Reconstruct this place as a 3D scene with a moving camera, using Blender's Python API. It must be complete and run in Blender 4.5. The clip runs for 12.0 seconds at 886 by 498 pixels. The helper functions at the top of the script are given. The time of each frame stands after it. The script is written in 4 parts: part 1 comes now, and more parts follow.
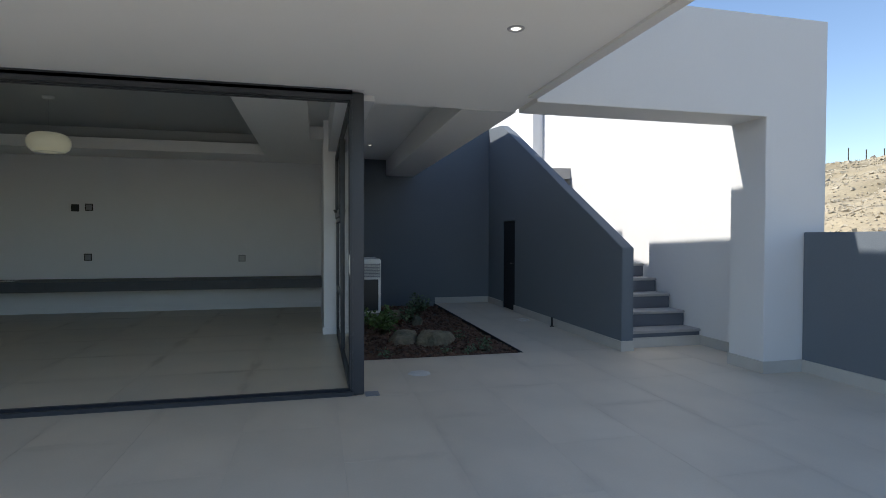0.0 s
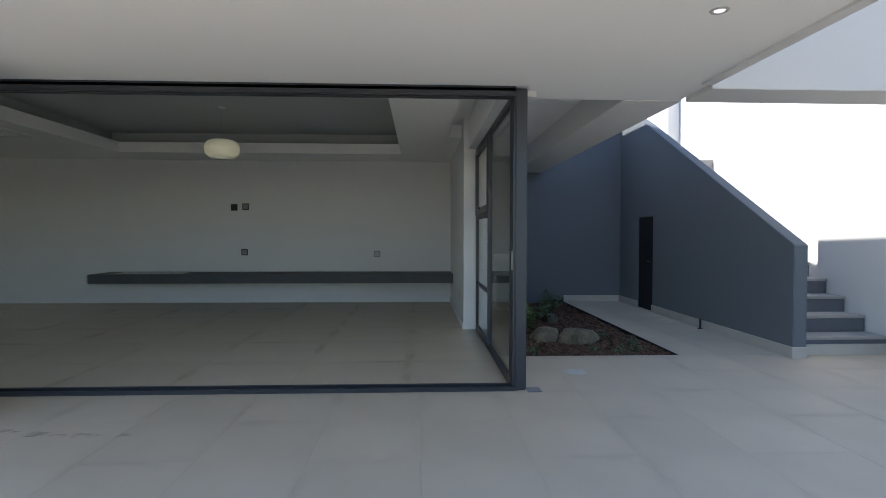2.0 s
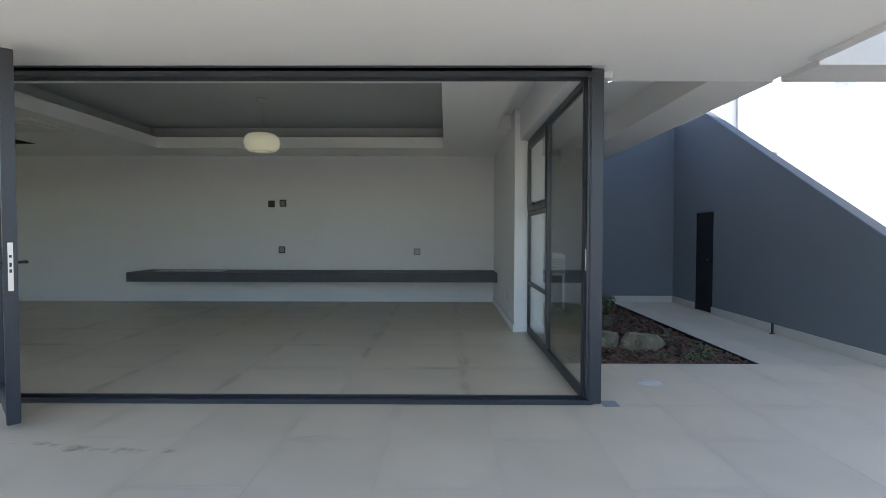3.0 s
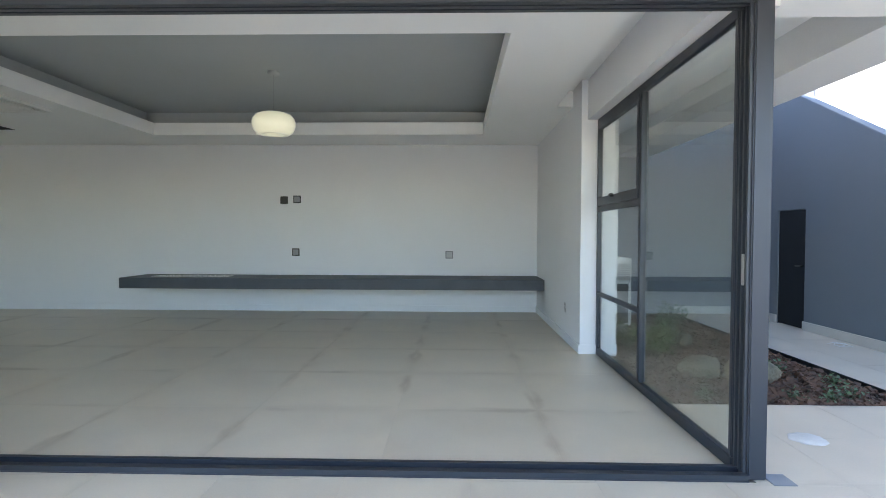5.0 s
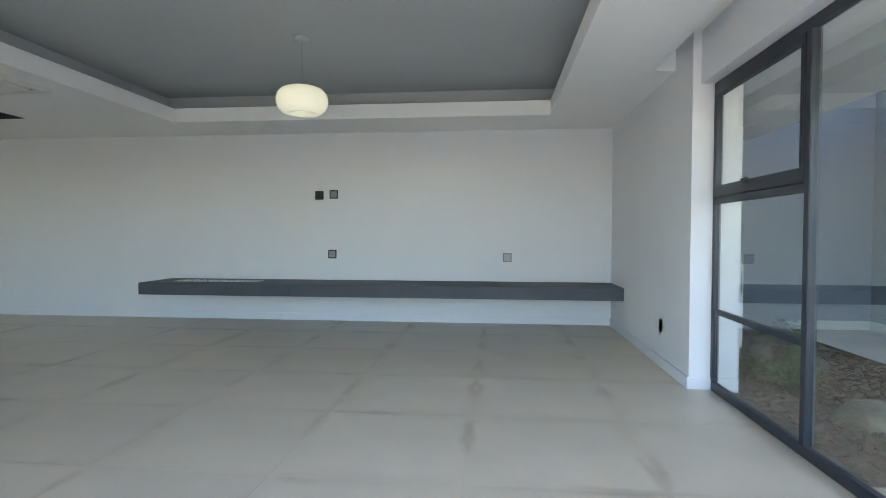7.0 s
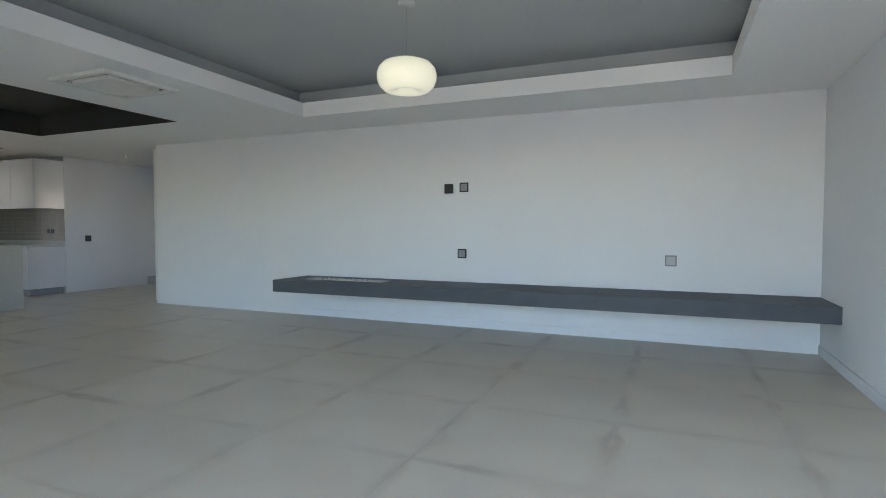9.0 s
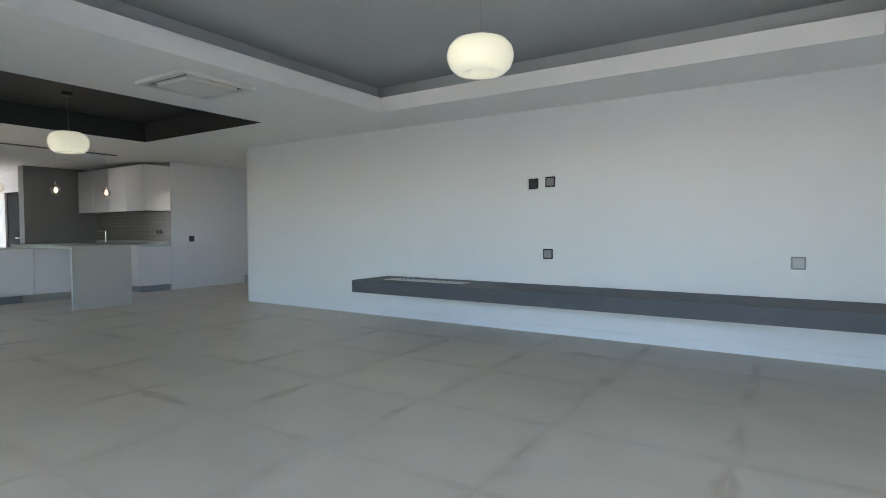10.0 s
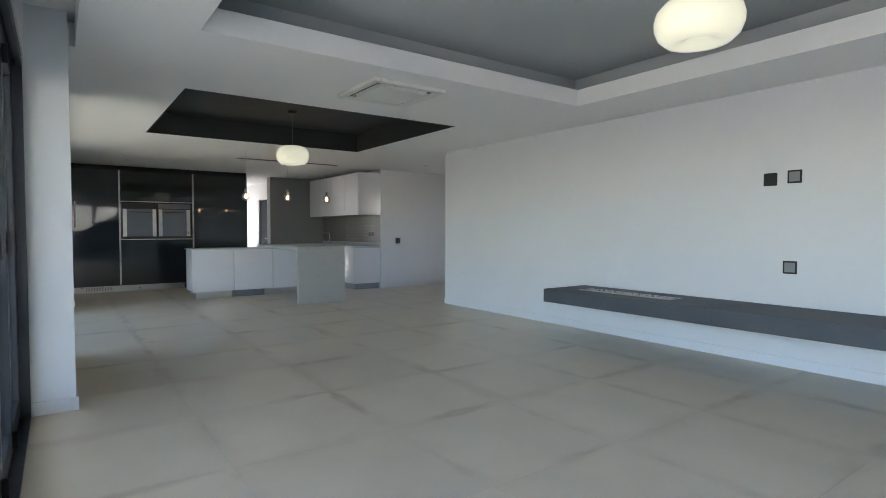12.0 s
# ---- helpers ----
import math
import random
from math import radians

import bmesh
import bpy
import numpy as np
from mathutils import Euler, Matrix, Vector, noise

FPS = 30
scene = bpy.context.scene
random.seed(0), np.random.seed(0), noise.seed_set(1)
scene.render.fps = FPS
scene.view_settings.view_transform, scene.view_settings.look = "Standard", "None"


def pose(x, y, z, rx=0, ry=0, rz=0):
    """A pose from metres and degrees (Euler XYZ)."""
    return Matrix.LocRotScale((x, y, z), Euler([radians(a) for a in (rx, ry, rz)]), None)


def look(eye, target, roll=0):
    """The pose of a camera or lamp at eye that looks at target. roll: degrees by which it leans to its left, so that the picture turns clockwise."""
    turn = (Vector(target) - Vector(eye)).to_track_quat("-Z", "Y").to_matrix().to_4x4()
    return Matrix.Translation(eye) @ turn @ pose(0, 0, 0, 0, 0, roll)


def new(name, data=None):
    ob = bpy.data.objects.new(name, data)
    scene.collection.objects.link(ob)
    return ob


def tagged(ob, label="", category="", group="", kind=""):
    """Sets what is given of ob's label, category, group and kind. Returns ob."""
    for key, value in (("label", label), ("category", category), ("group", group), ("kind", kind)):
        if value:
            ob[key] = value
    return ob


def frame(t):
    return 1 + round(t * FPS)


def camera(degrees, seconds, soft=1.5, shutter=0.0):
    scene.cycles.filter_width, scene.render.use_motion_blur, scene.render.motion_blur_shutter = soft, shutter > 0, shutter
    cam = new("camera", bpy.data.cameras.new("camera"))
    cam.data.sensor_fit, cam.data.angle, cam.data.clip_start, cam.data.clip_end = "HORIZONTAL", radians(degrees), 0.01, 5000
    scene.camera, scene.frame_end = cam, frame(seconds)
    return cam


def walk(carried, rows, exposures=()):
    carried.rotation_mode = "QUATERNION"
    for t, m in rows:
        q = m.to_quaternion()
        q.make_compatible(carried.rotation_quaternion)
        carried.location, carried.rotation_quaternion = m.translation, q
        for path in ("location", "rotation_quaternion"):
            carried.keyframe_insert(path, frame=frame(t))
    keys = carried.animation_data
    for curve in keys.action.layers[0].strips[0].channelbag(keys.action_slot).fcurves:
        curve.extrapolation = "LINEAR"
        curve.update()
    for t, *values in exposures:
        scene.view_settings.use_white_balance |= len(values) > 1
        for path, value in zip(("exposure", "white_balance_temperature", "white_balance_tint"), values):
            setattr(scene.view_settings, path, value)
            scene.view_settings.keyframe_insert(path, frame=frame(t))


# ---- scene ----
cam = camera(79.0, 12.0, soft=0.9)
PATH = [
    (0, (0.143, 0.336, 1.212), (0.604, 2.282, 1.171), 0.1),
    (0.5, (0.095, 0.33, 1.206), (0.466, 2.295, 1.159), 0.0),
    (1, (0.017, 0.345, 1.201), (0.282, 2.326, 1.152), 0.0),
    (1.5, (-0.14, 0.357, 1.198), (0.024, 2.35, 1.148), 0.1),
    (2, (-0.317, 0.396, 1.201), (-0.231, 2.393, 1.149), 0.1),
    (2.5, (-0.446, 0.536, 1.188), (-0.424, 2.535, 1.132), 0.0),
    (3, (-0.577, 0.777, 1.194), (-0.589, 2.776, 1.133), 0.1),
    (5, (-0.98, 1.927, 1.169), (-1.028, 3.926, 1.115), 0.2),
    (5.5, (-1.088, 2.208, 1.175), (-1.139, 4.207, 1.118), 0.2),
    (6, (-1.109, 2.507, 1.178), (-1.174, 4.505, 1.12), 0.1),
    (6.5, (-1.165, 2.742, 1.165), (-1.28, 4.738, 1.11), 0.2),
    (7, (-1.202, 3.009, 1.174), (-1.405, 4.998, 1.116), 0.1),
    (7.5, (-1.197, 3.247, 1.157), (-1.516, 5.22, 1.101), 0.2),
    (9.5, (-1.046, 4.179, 1.204), (-1.991, 5.939, 1.126), -0.1),
    (10, (-1.134, 4.37, 1.171), (-2.222, 6.047, 1.098), -0.2),
    (10.5, (-1.245, 4.508, 1.18), (-2.455, 6.099, 1.108), -0.2),
    (11, (-1.301, 4.693, 1.196), (-2.67, 6.15, 1.125), -0.1),
    (11.5, (-1.327, 4.771, 1.205), (-2.847, 6.069, 1.136), 0.0),
    (12, (-1.341, 4.776, 1.221), (-2.966, 5.94, 1.152), -0.0),
]
EXPOSURES = [(0.0, 0.65, 6450, 11), (0.5, 0.9, 6450, 11), (1.0, 0.98, 6500, 12), (1.5, 1.05, 6600, 12), (2.0, 1.22, 6650, 12), (3.0, 1.68, 6650, 12), (5.0, 2.8, 6500, 13), (7.0, 2.98, 6350, 14), (9.5, 3.1, 6250, 15), (12.0, 3.28, 6300, 16)]
walk(cam, [(t, look(eye, target, roll)) for t, eye, target, roll in PATH], EXPOSURES)

# ---- world and sun ----
world = bpy.data.worlds.new("world")
scene.world = world
world.use_nodes = True
SUN_EL, SUN_DIR = radians(49), Vector((1.0, -0.3, 0.0)).normalized()
sky = world.node_tree.nodes.new("ShaderNodeTexSky")
sky.sky_type = "NISHITA"
sky.sun_disc = False
sky.sun_elevation = SUN_EL
sky.sun_rotation = math.atan2(-SUN_DIR.x, -SUN_DIR.y)
sky.dust_density = 0.15
sky.ozone_density = 2.2
background = world.node_tree.nodes["Background"]
background.inputs[1].default_value = 0.13
world.node_tree.links.new(sky.outputs[0], background.inputs[0])
sun = new("sun", bpy.data.lights.new("sun", "SUN"))
sun.data.energy, sun.data.angle, sun.data.color = 4.2, radians(0.6), (1.0, 0.95, 0.87)
sun_ray = Vector((SUN_DIR.x * math.cos(SUN_EL), SUN_DIR.y * math.cos(SUN_EL), -math.sin(SUN_EL)))
sun.matrix_world = look((0, 0, 30), Vector((0, 0, 30)) + sun_ray)


# ---- materials ----
def material(name, colour, rough=0.6, metal=0.0, vary=0.08, scale=6.0, grain=0.15, grain_scale=180.0, bump=0.15,
             bump_size=0.004, per_object=0.0, second=None, second_amount=0.5, second_scale=1.5, spec=0.5, coat=0.0):
    """Two scales of colour variation, roughness variation and a fine bump."""
    m = bpy.data.materials.new(name)
    m.use_nodes = True
    n, l = m.node_tree.nodes, m.node_tree.links
    b = n["Principled BSDF"]
    tc = n.new("ShaderNodeTexCoord")
    big = n.new("ShaderNodeTexNoise")
    big.inputs["Scale"].default_value, big.inputs["Detail"].default_value = scale, 5
    fine = n.new("ShaderNodeTexNoise")
    fine.inputs["Scale"].default_value, fine.inputs["Detail"].default_value = grain_scale, 3
    l.new(tc.outputs["Object"], big.inputs["Vector"])
    l.new(tc.outputs["Object"], fine.inputs["Vector"])
    base = n.new("ShaderNodeMix")
    base.data_type = "RGBA"
    base.inputs[6].default_value = (*colour, 1)
    base.inputs[7].default_value = (*(second or colour), 1)
    if second:
        mask = n.new("ShaderNodeTexNoise")
        mask.inputs["Scale"].default_value, mask.inputs["Detail"].default_value = second_scale, 6
        ramp = n.new("ShaderNodeMapRange")
        ramp.inputs["From Min"].default_value, ramp.inputs["From Max"].default_value = 0.45, 0.7
        ramp.inputs["To Max"].default_value = second_amount
        l.new(tc.outputs["Object"], mask.inputs["Vector"])
        l.new(mask.outputs["Fac"], ramp.inputs["Value"])
        l.new(ramp.outputs[0], base.inputs[0])
    else:
        base.inputs[0].default_value = 0
    total = n.new("ShaderNodeMath")
    total.operation = "MULTIPLY_ADD"
    total.inputs[1].default_value, total.inputs[2].default_value = vary * 2, 1 - vary
    l.new(big.outputs["Fac"], total.inputs[0])
    grainy = n.new("ShaderNodeMath")
    grainy.operation = "MULTIPLY_ADD"
    grainy.inputs[1].default_value, grainy.inputs[2].default_value = grain * 2, -grain
    l.new(fine.outputs["Fac"], grainy.inputs[0])
    added = n.new("ShaderNodeMath")
    l.new(total.outputs[0], added.inputs[0])
    l.new(grainy.outputs[0], added.inputs[1])
    last = added
    if per_object:
        info = n.new("ShaderNodeObjectInfo")
        one = n.new("ShaderNodeMath")
        one.operation = "MULTIPLY_ADD"
        one.inputs[1].default_value, one.inputs[2].default_value = per_object * 2, 1 - per_object
        l.new(info.outputs["Random"], one.inputs[0])
        prod = n.new("ShaderNodeMath")
        prod.operation = "MULTIPLY"
        l.new(last.outputs[0], prod.inputs[0])
        l.new(one.outputs[0], prod.inputs[1])
        last = prod
    shade = n.new("ShaderNodeVectorMath")
    shade.operation = "SCALE"
    l.new(base.outputs[2], shade.inputs[0])
    l.new(last.outputs[0], shade.inputs["Scale"])
    l.new(shade.outputs[0], b.inputs["Base Color"])
    rr = n.new("ShaderNodeMapRange")
    rr.inputs["To Min"].default_value, rr.inputs["To Max"].default_value = rough - min(0.08, rough * 0.5), min(1, rough + min(0.08, rough * 0.5))
    l.new(big.outputs["Fac"], rr.inputs["Value"])
    l.new(rr.outputs[0], b.inputs["Roughness"])
    b.inputs["Metallic"].default_value = metal
    b.inputs["Specular IOR Level"].default_value = spec
    b.inputs["Coat Weight"].default_value = coat
    if bump:
        bp = n.new("ShaderNodeBump")
        bp.inputs["Strength"].default_value, bp.inputs["Distance"].default_value = bump, bump_size
        l.new(fine.outputs["Fac"], bp.inputs["Height"])
        l.new(bp.outputs[0], b.inputs["Normal"])
    return m


def tile_material(name, colour, stain, half_x, half_y, amount, rough):
    """Cement-look porcelain: cloudy body and a brown print that follows the tile's rim unevenly."""
    m = material(name, colour, rough, vary=0.16, scale=1.7, grain=0.05, grain_scale=90, bump=0.04, per_object=0.03)
    n, l = m.node_tree.nodes, m.node_tree.links
    b = n["Principled BSDF"]
    geo = n.new("ShaderNodeTexCoord")
    info = n.new("ShaderNodeObjectInfo")
    place = n.new("ShaderNodeVectorMath")
    place.operation = "ADD"
    l.new(geo.outputs["Object"], place.inputs[0])
    l.new(info.outputs["Location"], place.inputs[1])
    warp = n.new("ShaderNodeTexNoise")
    warp.inputs["Scale"].default_value, warp.inputs["Detail"].default_value = 3.2, 4
    l.new(place.outputs[0], warp.inputs["Vector"])
    sep = n.new("ShaderNodeSeparateXYZ")
    l.new(geo.outputs["Object"], sep.inputs[0])

    def calc(op, a, c=None):
        k = n.new("ShaderNodeMath")
        k.operation = op
        for i, v in enumerate((a, c)):
            if v is None:
                continue
            if isinstance(v, (int, float)):
                k.inputs[i].default_value = v
            else:
                l.new(v, k.inputs[i])
        return k.outputs[0]

    ex = calc("SUBTRACT", half_x, calc("ABSOLUTE", sep.outputs[0]))
    ey = calc("SUBTRACT", half_y, calc("ABSOLUTE", sep.outputs[1]))
    edge = calc("MINIMUM", ex, ey)
    wobble = calc("MULTIPLY", calc("SUBTRACT", warp.outputs["Fac"], 0.47), 0.16)

    def band(width, scale, low, high, offset):
        rim = n.new("ShaderNodeMapRange")
        rim.interpolation_type = "SMOOTHSTEP"
        rim.inputs["From Min"].default_value, rim.inputs["From Max"].default_value = width, 0.0
        l.new(calc("ABSOLUTE", calc("SUBTRACT", edge, wobble)), rim.inputs["Value"])
        moved = n.new("ShaderNodeVectorMath")
        moved.inputs[1].default_value = (offset, offset * 2, 0)
        l.new(place.outputs[0], moved.inputs[0])
        patch = n.new("ShaderNodeTexNoise")
        patch.inputs["Scale"].default_value, patch.inputs["Detail"].default_value = scale, 2
        l.new(moved.outputs[0], patch.inputs["Vector"])
        where = n.new("ShaderNodeMapRange")
        where.inputs["From Min"].default_value, where.inputs["From Max"].default_value = low, high
        l.new(patch.outputs["Fac"], where.inputs["Value"])
        return calc("MULTIPLY", rim.outputs[0], where.outputs[0])

    fac = calc("MULTIPLY", calc("ADD", calc("MULTIPLY", band(0.13, 0.9, 0.42, 0.66, 3.0), 0.4), calc("MULTIPLY", band(0.055, 1.5, 0.46, 0.68, 11.0), 1.0)), amount)
    mix = n.new("ShaderNodeMix")
    mix.data_type = "RGBA"
    old = b.inputs["Base Color"].links[0].from_socket
    l.new(fac, mix.inputs[0])
    l.new(old, mix.inputs[6])
    mix.inputs[7].default_value = (*stain, 1)
    l.new(mix.outputs[2], b.inputs["Base Color"])
    return m


def glass_material(name, tint):
    m = bpy.data.materials.new(name)
    m.use_nodes = True
    n, l = m.node_tree.nodes, m.node_tree.links
    n.remove(n["Principled BSDF"])
    clear, gloss, mix, facing, power, schlick = (n.new(k) for k in ("ShaderNodeBsdfTransparent", "ShaderNodeBsdfGlossy", "ShaderNodeMixShader", "ShaderNodeLayerWeight", "ShaderNodeMath", "ShaderNodeMath"))
    clear.inputs[0].default_value = (*tint, 1)
    gloss.inputs["Roughness"].default_value = 0.01
    power.operation, schlick.operation = "POWER", "MULTIPLY_ADD"
    power.inputs[1].default_value = 5
    schlick.inputs[1].default_value, schlick.inputs[2].default_value = 0.81, 0.19
    l.new(facing.outputs["Facing"], power.inputs[0])
    l.new(power.outputs[0], schlick.inputs[0])
    l.new(schlick.outputs[0], mix.inputs[0])
    l.new(clear.outputs[0], mix.inputs[1])
    l.new(gloss.outputs[0], mix.inputs[2])
    l.new(mix.outputs[0], n["Material Output"].inputs[0])
    return m


def glow_material(name, colour, strength):
    m = bpy.data.materials.new(name)
    m.use_nodes = True
    b = m.node_tree.nodes["Principled BSDF"]
    b.inputs["Base Color"].default_value = (*colour, 1)
    b.inputs["Emission Color"].default_value = (*colour, 1)
    b.inputs["Emission Strength"].default_value = strength
    b.inputs["Roughness"].default_value = 0.25
    return m


WHITE = material("white_plaster", (0.725, 0.735, 0.755), 0.75, vary=0.03, scale=2, grain=0.03, bump=0.12)
OUTER_WHITE = material("white_textured_render", (0.68, 0.68, 0.675), 0.85, vary=0.04, scale=1.5, grain=0.06, grain_scale=120, bump=0.3)
CEILING = material("white_ceiling_paint", (0.86, 0.86, 0.85), 0.8, vary=0.02, scale=1.2, grain=0.02, bump=0.05)
CHARCOAL = material("charcoal_ceiling_paint", (0.43, 0.455, 0.46), 0.7, vary=0.05, scale=1.5, grain=0.03, bump=0.05)
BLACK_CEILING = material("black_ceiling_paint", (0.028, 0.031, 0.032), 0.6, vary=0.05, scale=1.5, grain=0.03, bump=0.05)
SLATE = material("slate_blue_render", (0.128, 0.152, 0.178), 0.8, vary=0.08, scale=1.6, grain=0.07, grain_scale=110, bump=0.3)
ALU = material("dark_grey_aluminium", (0.042, 0.048, 0.059), 0.38, 0.35, vary=0.06, scale=4, grain=0.05, bump=0.04)
RUBBER = material("black_rubber", (0.012, 0.012, 0.013), 0.6, vary=0.1, bump=0.05)
STEEL = material("brushed_steel", (0.55, 0.55, 0.54), 0.3, 1.0, vary=0.08, scale=9, grain=0.08, bump=0.05)
CHROME = material("chrome", (0.7, 0.7, 0.7), 0.1, 1.0, vary=0.03, grain=0.02, bump=0)
CONCRETE = material("dark_grey_concrete", (0.062, 0.07, 0.083), 0.6, vary=0.16, scale=5, grain=0.12, grain_scale=70, bump=0.2, second=(0.085, 0.094, 0.108), second_scale=2.5)
TILE_IN = tile_material("indoor_porcelain_tile", (0.63, 0.55, 0.43), (0.28, 0.19, 0.11), 0.47, 0.47, 0.42, 0.34)
TILE_OUT = tile_material("terrace_porcelain_tile", (0.60, 0.52, 0.405), (0.34, 0.275, 0.20), 0.3, 0.6, 0.22, 0.5)
GROUT = material("grey_grout", (0.55, 0.49, 0.405), 0.9, vary=0.15, scale=8, grain=0.2)
SKIRT_OUT = material("stone_skirting", (0.46, 0.45, 0.42), 0.55, vary=0.12, scale=4, grain=0.08, bump=0.1)
TREAD = material("stone_tread", (0.35, 0.345, 0.335), 0.65, vary=0.12, scale=5, grain=0.12, bump=0.2)
RISER = material("slate_riser_paint", (0.12, 0.135, 0.16), 0.8, vary=0.12, scale=4, grain=0.1, bump=0.2)
GLASS = glass_material("window_glass", (0.93, 0.95, 0.91))
BULB_GLASS = glass_material("bulb_glass", (0.95, 0.92, 0.86))
GLOSS_WHITE = material("white_gloss_lacquer", (0.72, 0.72, 0.75), 0.12, vary=0.02, scale=2, grain=0.01, bump=0, spec=0.6)
GLOSS_BLACK = material("black_gloss_lacquer", (0.018, 0.024, 0.027), 0.04, vary=0.05, scale=2, grain=0.02, bump=0, spec=0.6)
QUARTZ = material("pale_quartz", (0.51, 0.52, 0.505), 0.3, vary=0.04, scale=20, grain=0.03, grain_scale=300, bump=0.02)
GREY_WALL = material("grey_wall_paint", (0.27, 0.27, 0.27), 0.7, vary=0.04, scale=2, grain=0.03, bump=0.08)
SPLASH = material("taupe_glazed_tile", (0.28, 0.265, 0.24), 0.2, vary=0.08, scale=12, grain=0.03, bump=0.03, per_object=0.04)
PLASTIC_BLACK = material("black_plastic", (0.014, 0.015, 0.017), 0.4, vary=0.06, grain=0.04, bump=0.03)
PLASTIC_GREY = material("grey_plastic", (0.23, 0.24, 0.26), 0.4, vary=0.06, grain=0.04, bump=0.03)
DRAIN = material("worn_drain_plate", (0.62, 0.61, 0.58), 0.6, vary=0.2, scale=20, grain=0.1)
PLATE_PALE = material("pale_grey_plastic", (0.42, 0.43, 0.45), 0.4, vary=0.06, grain=0.04, bump=0.03)
PLASTIC_WHITE = material("white_plastic", (0.75, 0.75, 0.72), 0.4, vary=0.04, grain=0.03, bump=0.03)
OVEN_GLASS = material("oven_glass", (0.16, 0.19, 0.23), 0.08, vary=0.04, scale=3, grain=0.01, bump=0, spec=0.9)
DARK_DOOR = material("black_door_paint", (0.02, 0.022, 0.026), 0.85, vary=0.1, scale=5, grain=0.06, bump=0.08, spec=0.15)
SOIL = material("dark_soil", (0.05, 0.035, 0.026), 0.95, vary=0.4, scale=14, grain=0.5, grain_scale=60, bump=0.9)
BARK = material("bark_mulch", (0.13, 0.068, 0.042), 0.9, vary=0.3, scale=30, grain=0.3, bump=0.5, second=(0.06, 0.04, 0.03), second_amount=1.0, second_scale=9)
BOULDER = material("grey_brown_boulder", (0.215, 0.18, 0.125), 0.9, vary=0.25, scale=7, grain=0.3, grain_scale=28, bump=1.0, bump_size=0.02, second=(0.07, 0.08, 0.055), second_scale=4, second_amount=0.9)
LEAF = material("shrub_leaf", (0.085, 0.145, 0.035), 0.5, vary=0.3, scale=9, grain=0.1, bump=0.1)
LEAF_BLUE = material("grey_green_leaf", (0.085, 0.135, 0.065), 0.55, vary=0.3, scale=9, grain=0.1, bump=0.1)
STEM = material("stem", (0.07, 0.06, 0.035), 0.8)
SAND = material("sandy_rubble_soil", (0.35, 0.295, 0.195), 0.95, vary=0.25, scale=0.6, grain=0.3, grain_scale=14, bump=0.8, second=(0.17, 0.14, 0.08), second_scale=0.35, second_amount=0.8)
SCRUB = material("dry_scrub_ground", (0.17, 0.15, 0.10), 0.95, vary=0.3, scale=0.4, grain=0.3, grain_scale=9, bump=0.8, second=(0.08, 0.09, 0.05), second_scale=0.2, second_amount=0.8)
RUBBLE = material("pale_rubble_stone", (0.40, 0.35, 0.26), 0.9, vary=0.25, scale=3, grain=0.2, grain_scale=30, bump=0.6)
FENCE = material("weathered_fence_post", (0.06, 0.055, 0.05), 0.8)
LAMP_GLOW = glow_material("opal_lamp_glass", (0.95, 0.93, 0.70), 0.05)
FILAMENT = glow_material("bulb_filament", (1.0, 0.62, 0.28), 3.0)
SPOT_GLOW = glow_material("spot_lamp", (1.0, 0.95, 0.85), 1.5)
STAIN = material("dried_mud_stain", (0.23, 0.18, 0.12), 0.8, vary=0.2, scale=12, grain=0.1)
stain_nodes, stain_links = STAIN.node_tree.nodes, STAIN.node_tree.links
stain_noise, stain_edge, stain_coord = (stain_nodes.new(k) for k in ("ShaderNodeTexNoise", "ShaderNodeMapRange", "ShaderNodeTexCoord"))
stain_noise.inputs["Scale"].default_value, stain_noise.inputs["Detail"].default_value = 9, 6
stain_edge.inputs["From Min"].default_value, stain_edge.inputs["From Max"].default_value = 0.45, 0.7
stain_edge.inputs["To Max"].default_value = 0.5
stain_links.new(stain_coord.outputs["Object"], stain_noise.inputs["Vector"])
stain_links.new(stain_noise.outputs["Fac"], stain_edge.inputs["Value"])
stain_links.new(stain_edge.outputs[0], stain_nodes["Principled BSDF"].inputs["Alpha"])
CHIPS = material("white_stone_chips", (0.62, 0.61, 0.58), 0.7, vary=0.2, scale=30, grain=0.1, bump=0.3)


# ---- mesh helpers ----
def box(bm, x0, x1, y0, y1, z0, z1):
    """An upright box; returns its faces."""
    v = [bm.verts.new((x, y, z)) for x in (x0, x1) for y in (y0, y1) for z in (z0, z1)]
    return [bm.faces.new([v[i] for i in f]) for f in ((0, 1, 3, 2), (4, 6, 7, 5), (0, 4, 5, 1), (2, 3, 7, 6), (0, 2, 6, 4), (1, 5, 7, 3))]


def boxes(*rows, bevel=0.0):
    bm = bmesh.new()
    for r in rows:
        box(bm, *r)
    if bevel:
        bmesh.ops.bevel(bm, geom=bm.edges[:], offset=bevel, segments=2, affect="EDGES", clamp_overlap=True)
    return bm


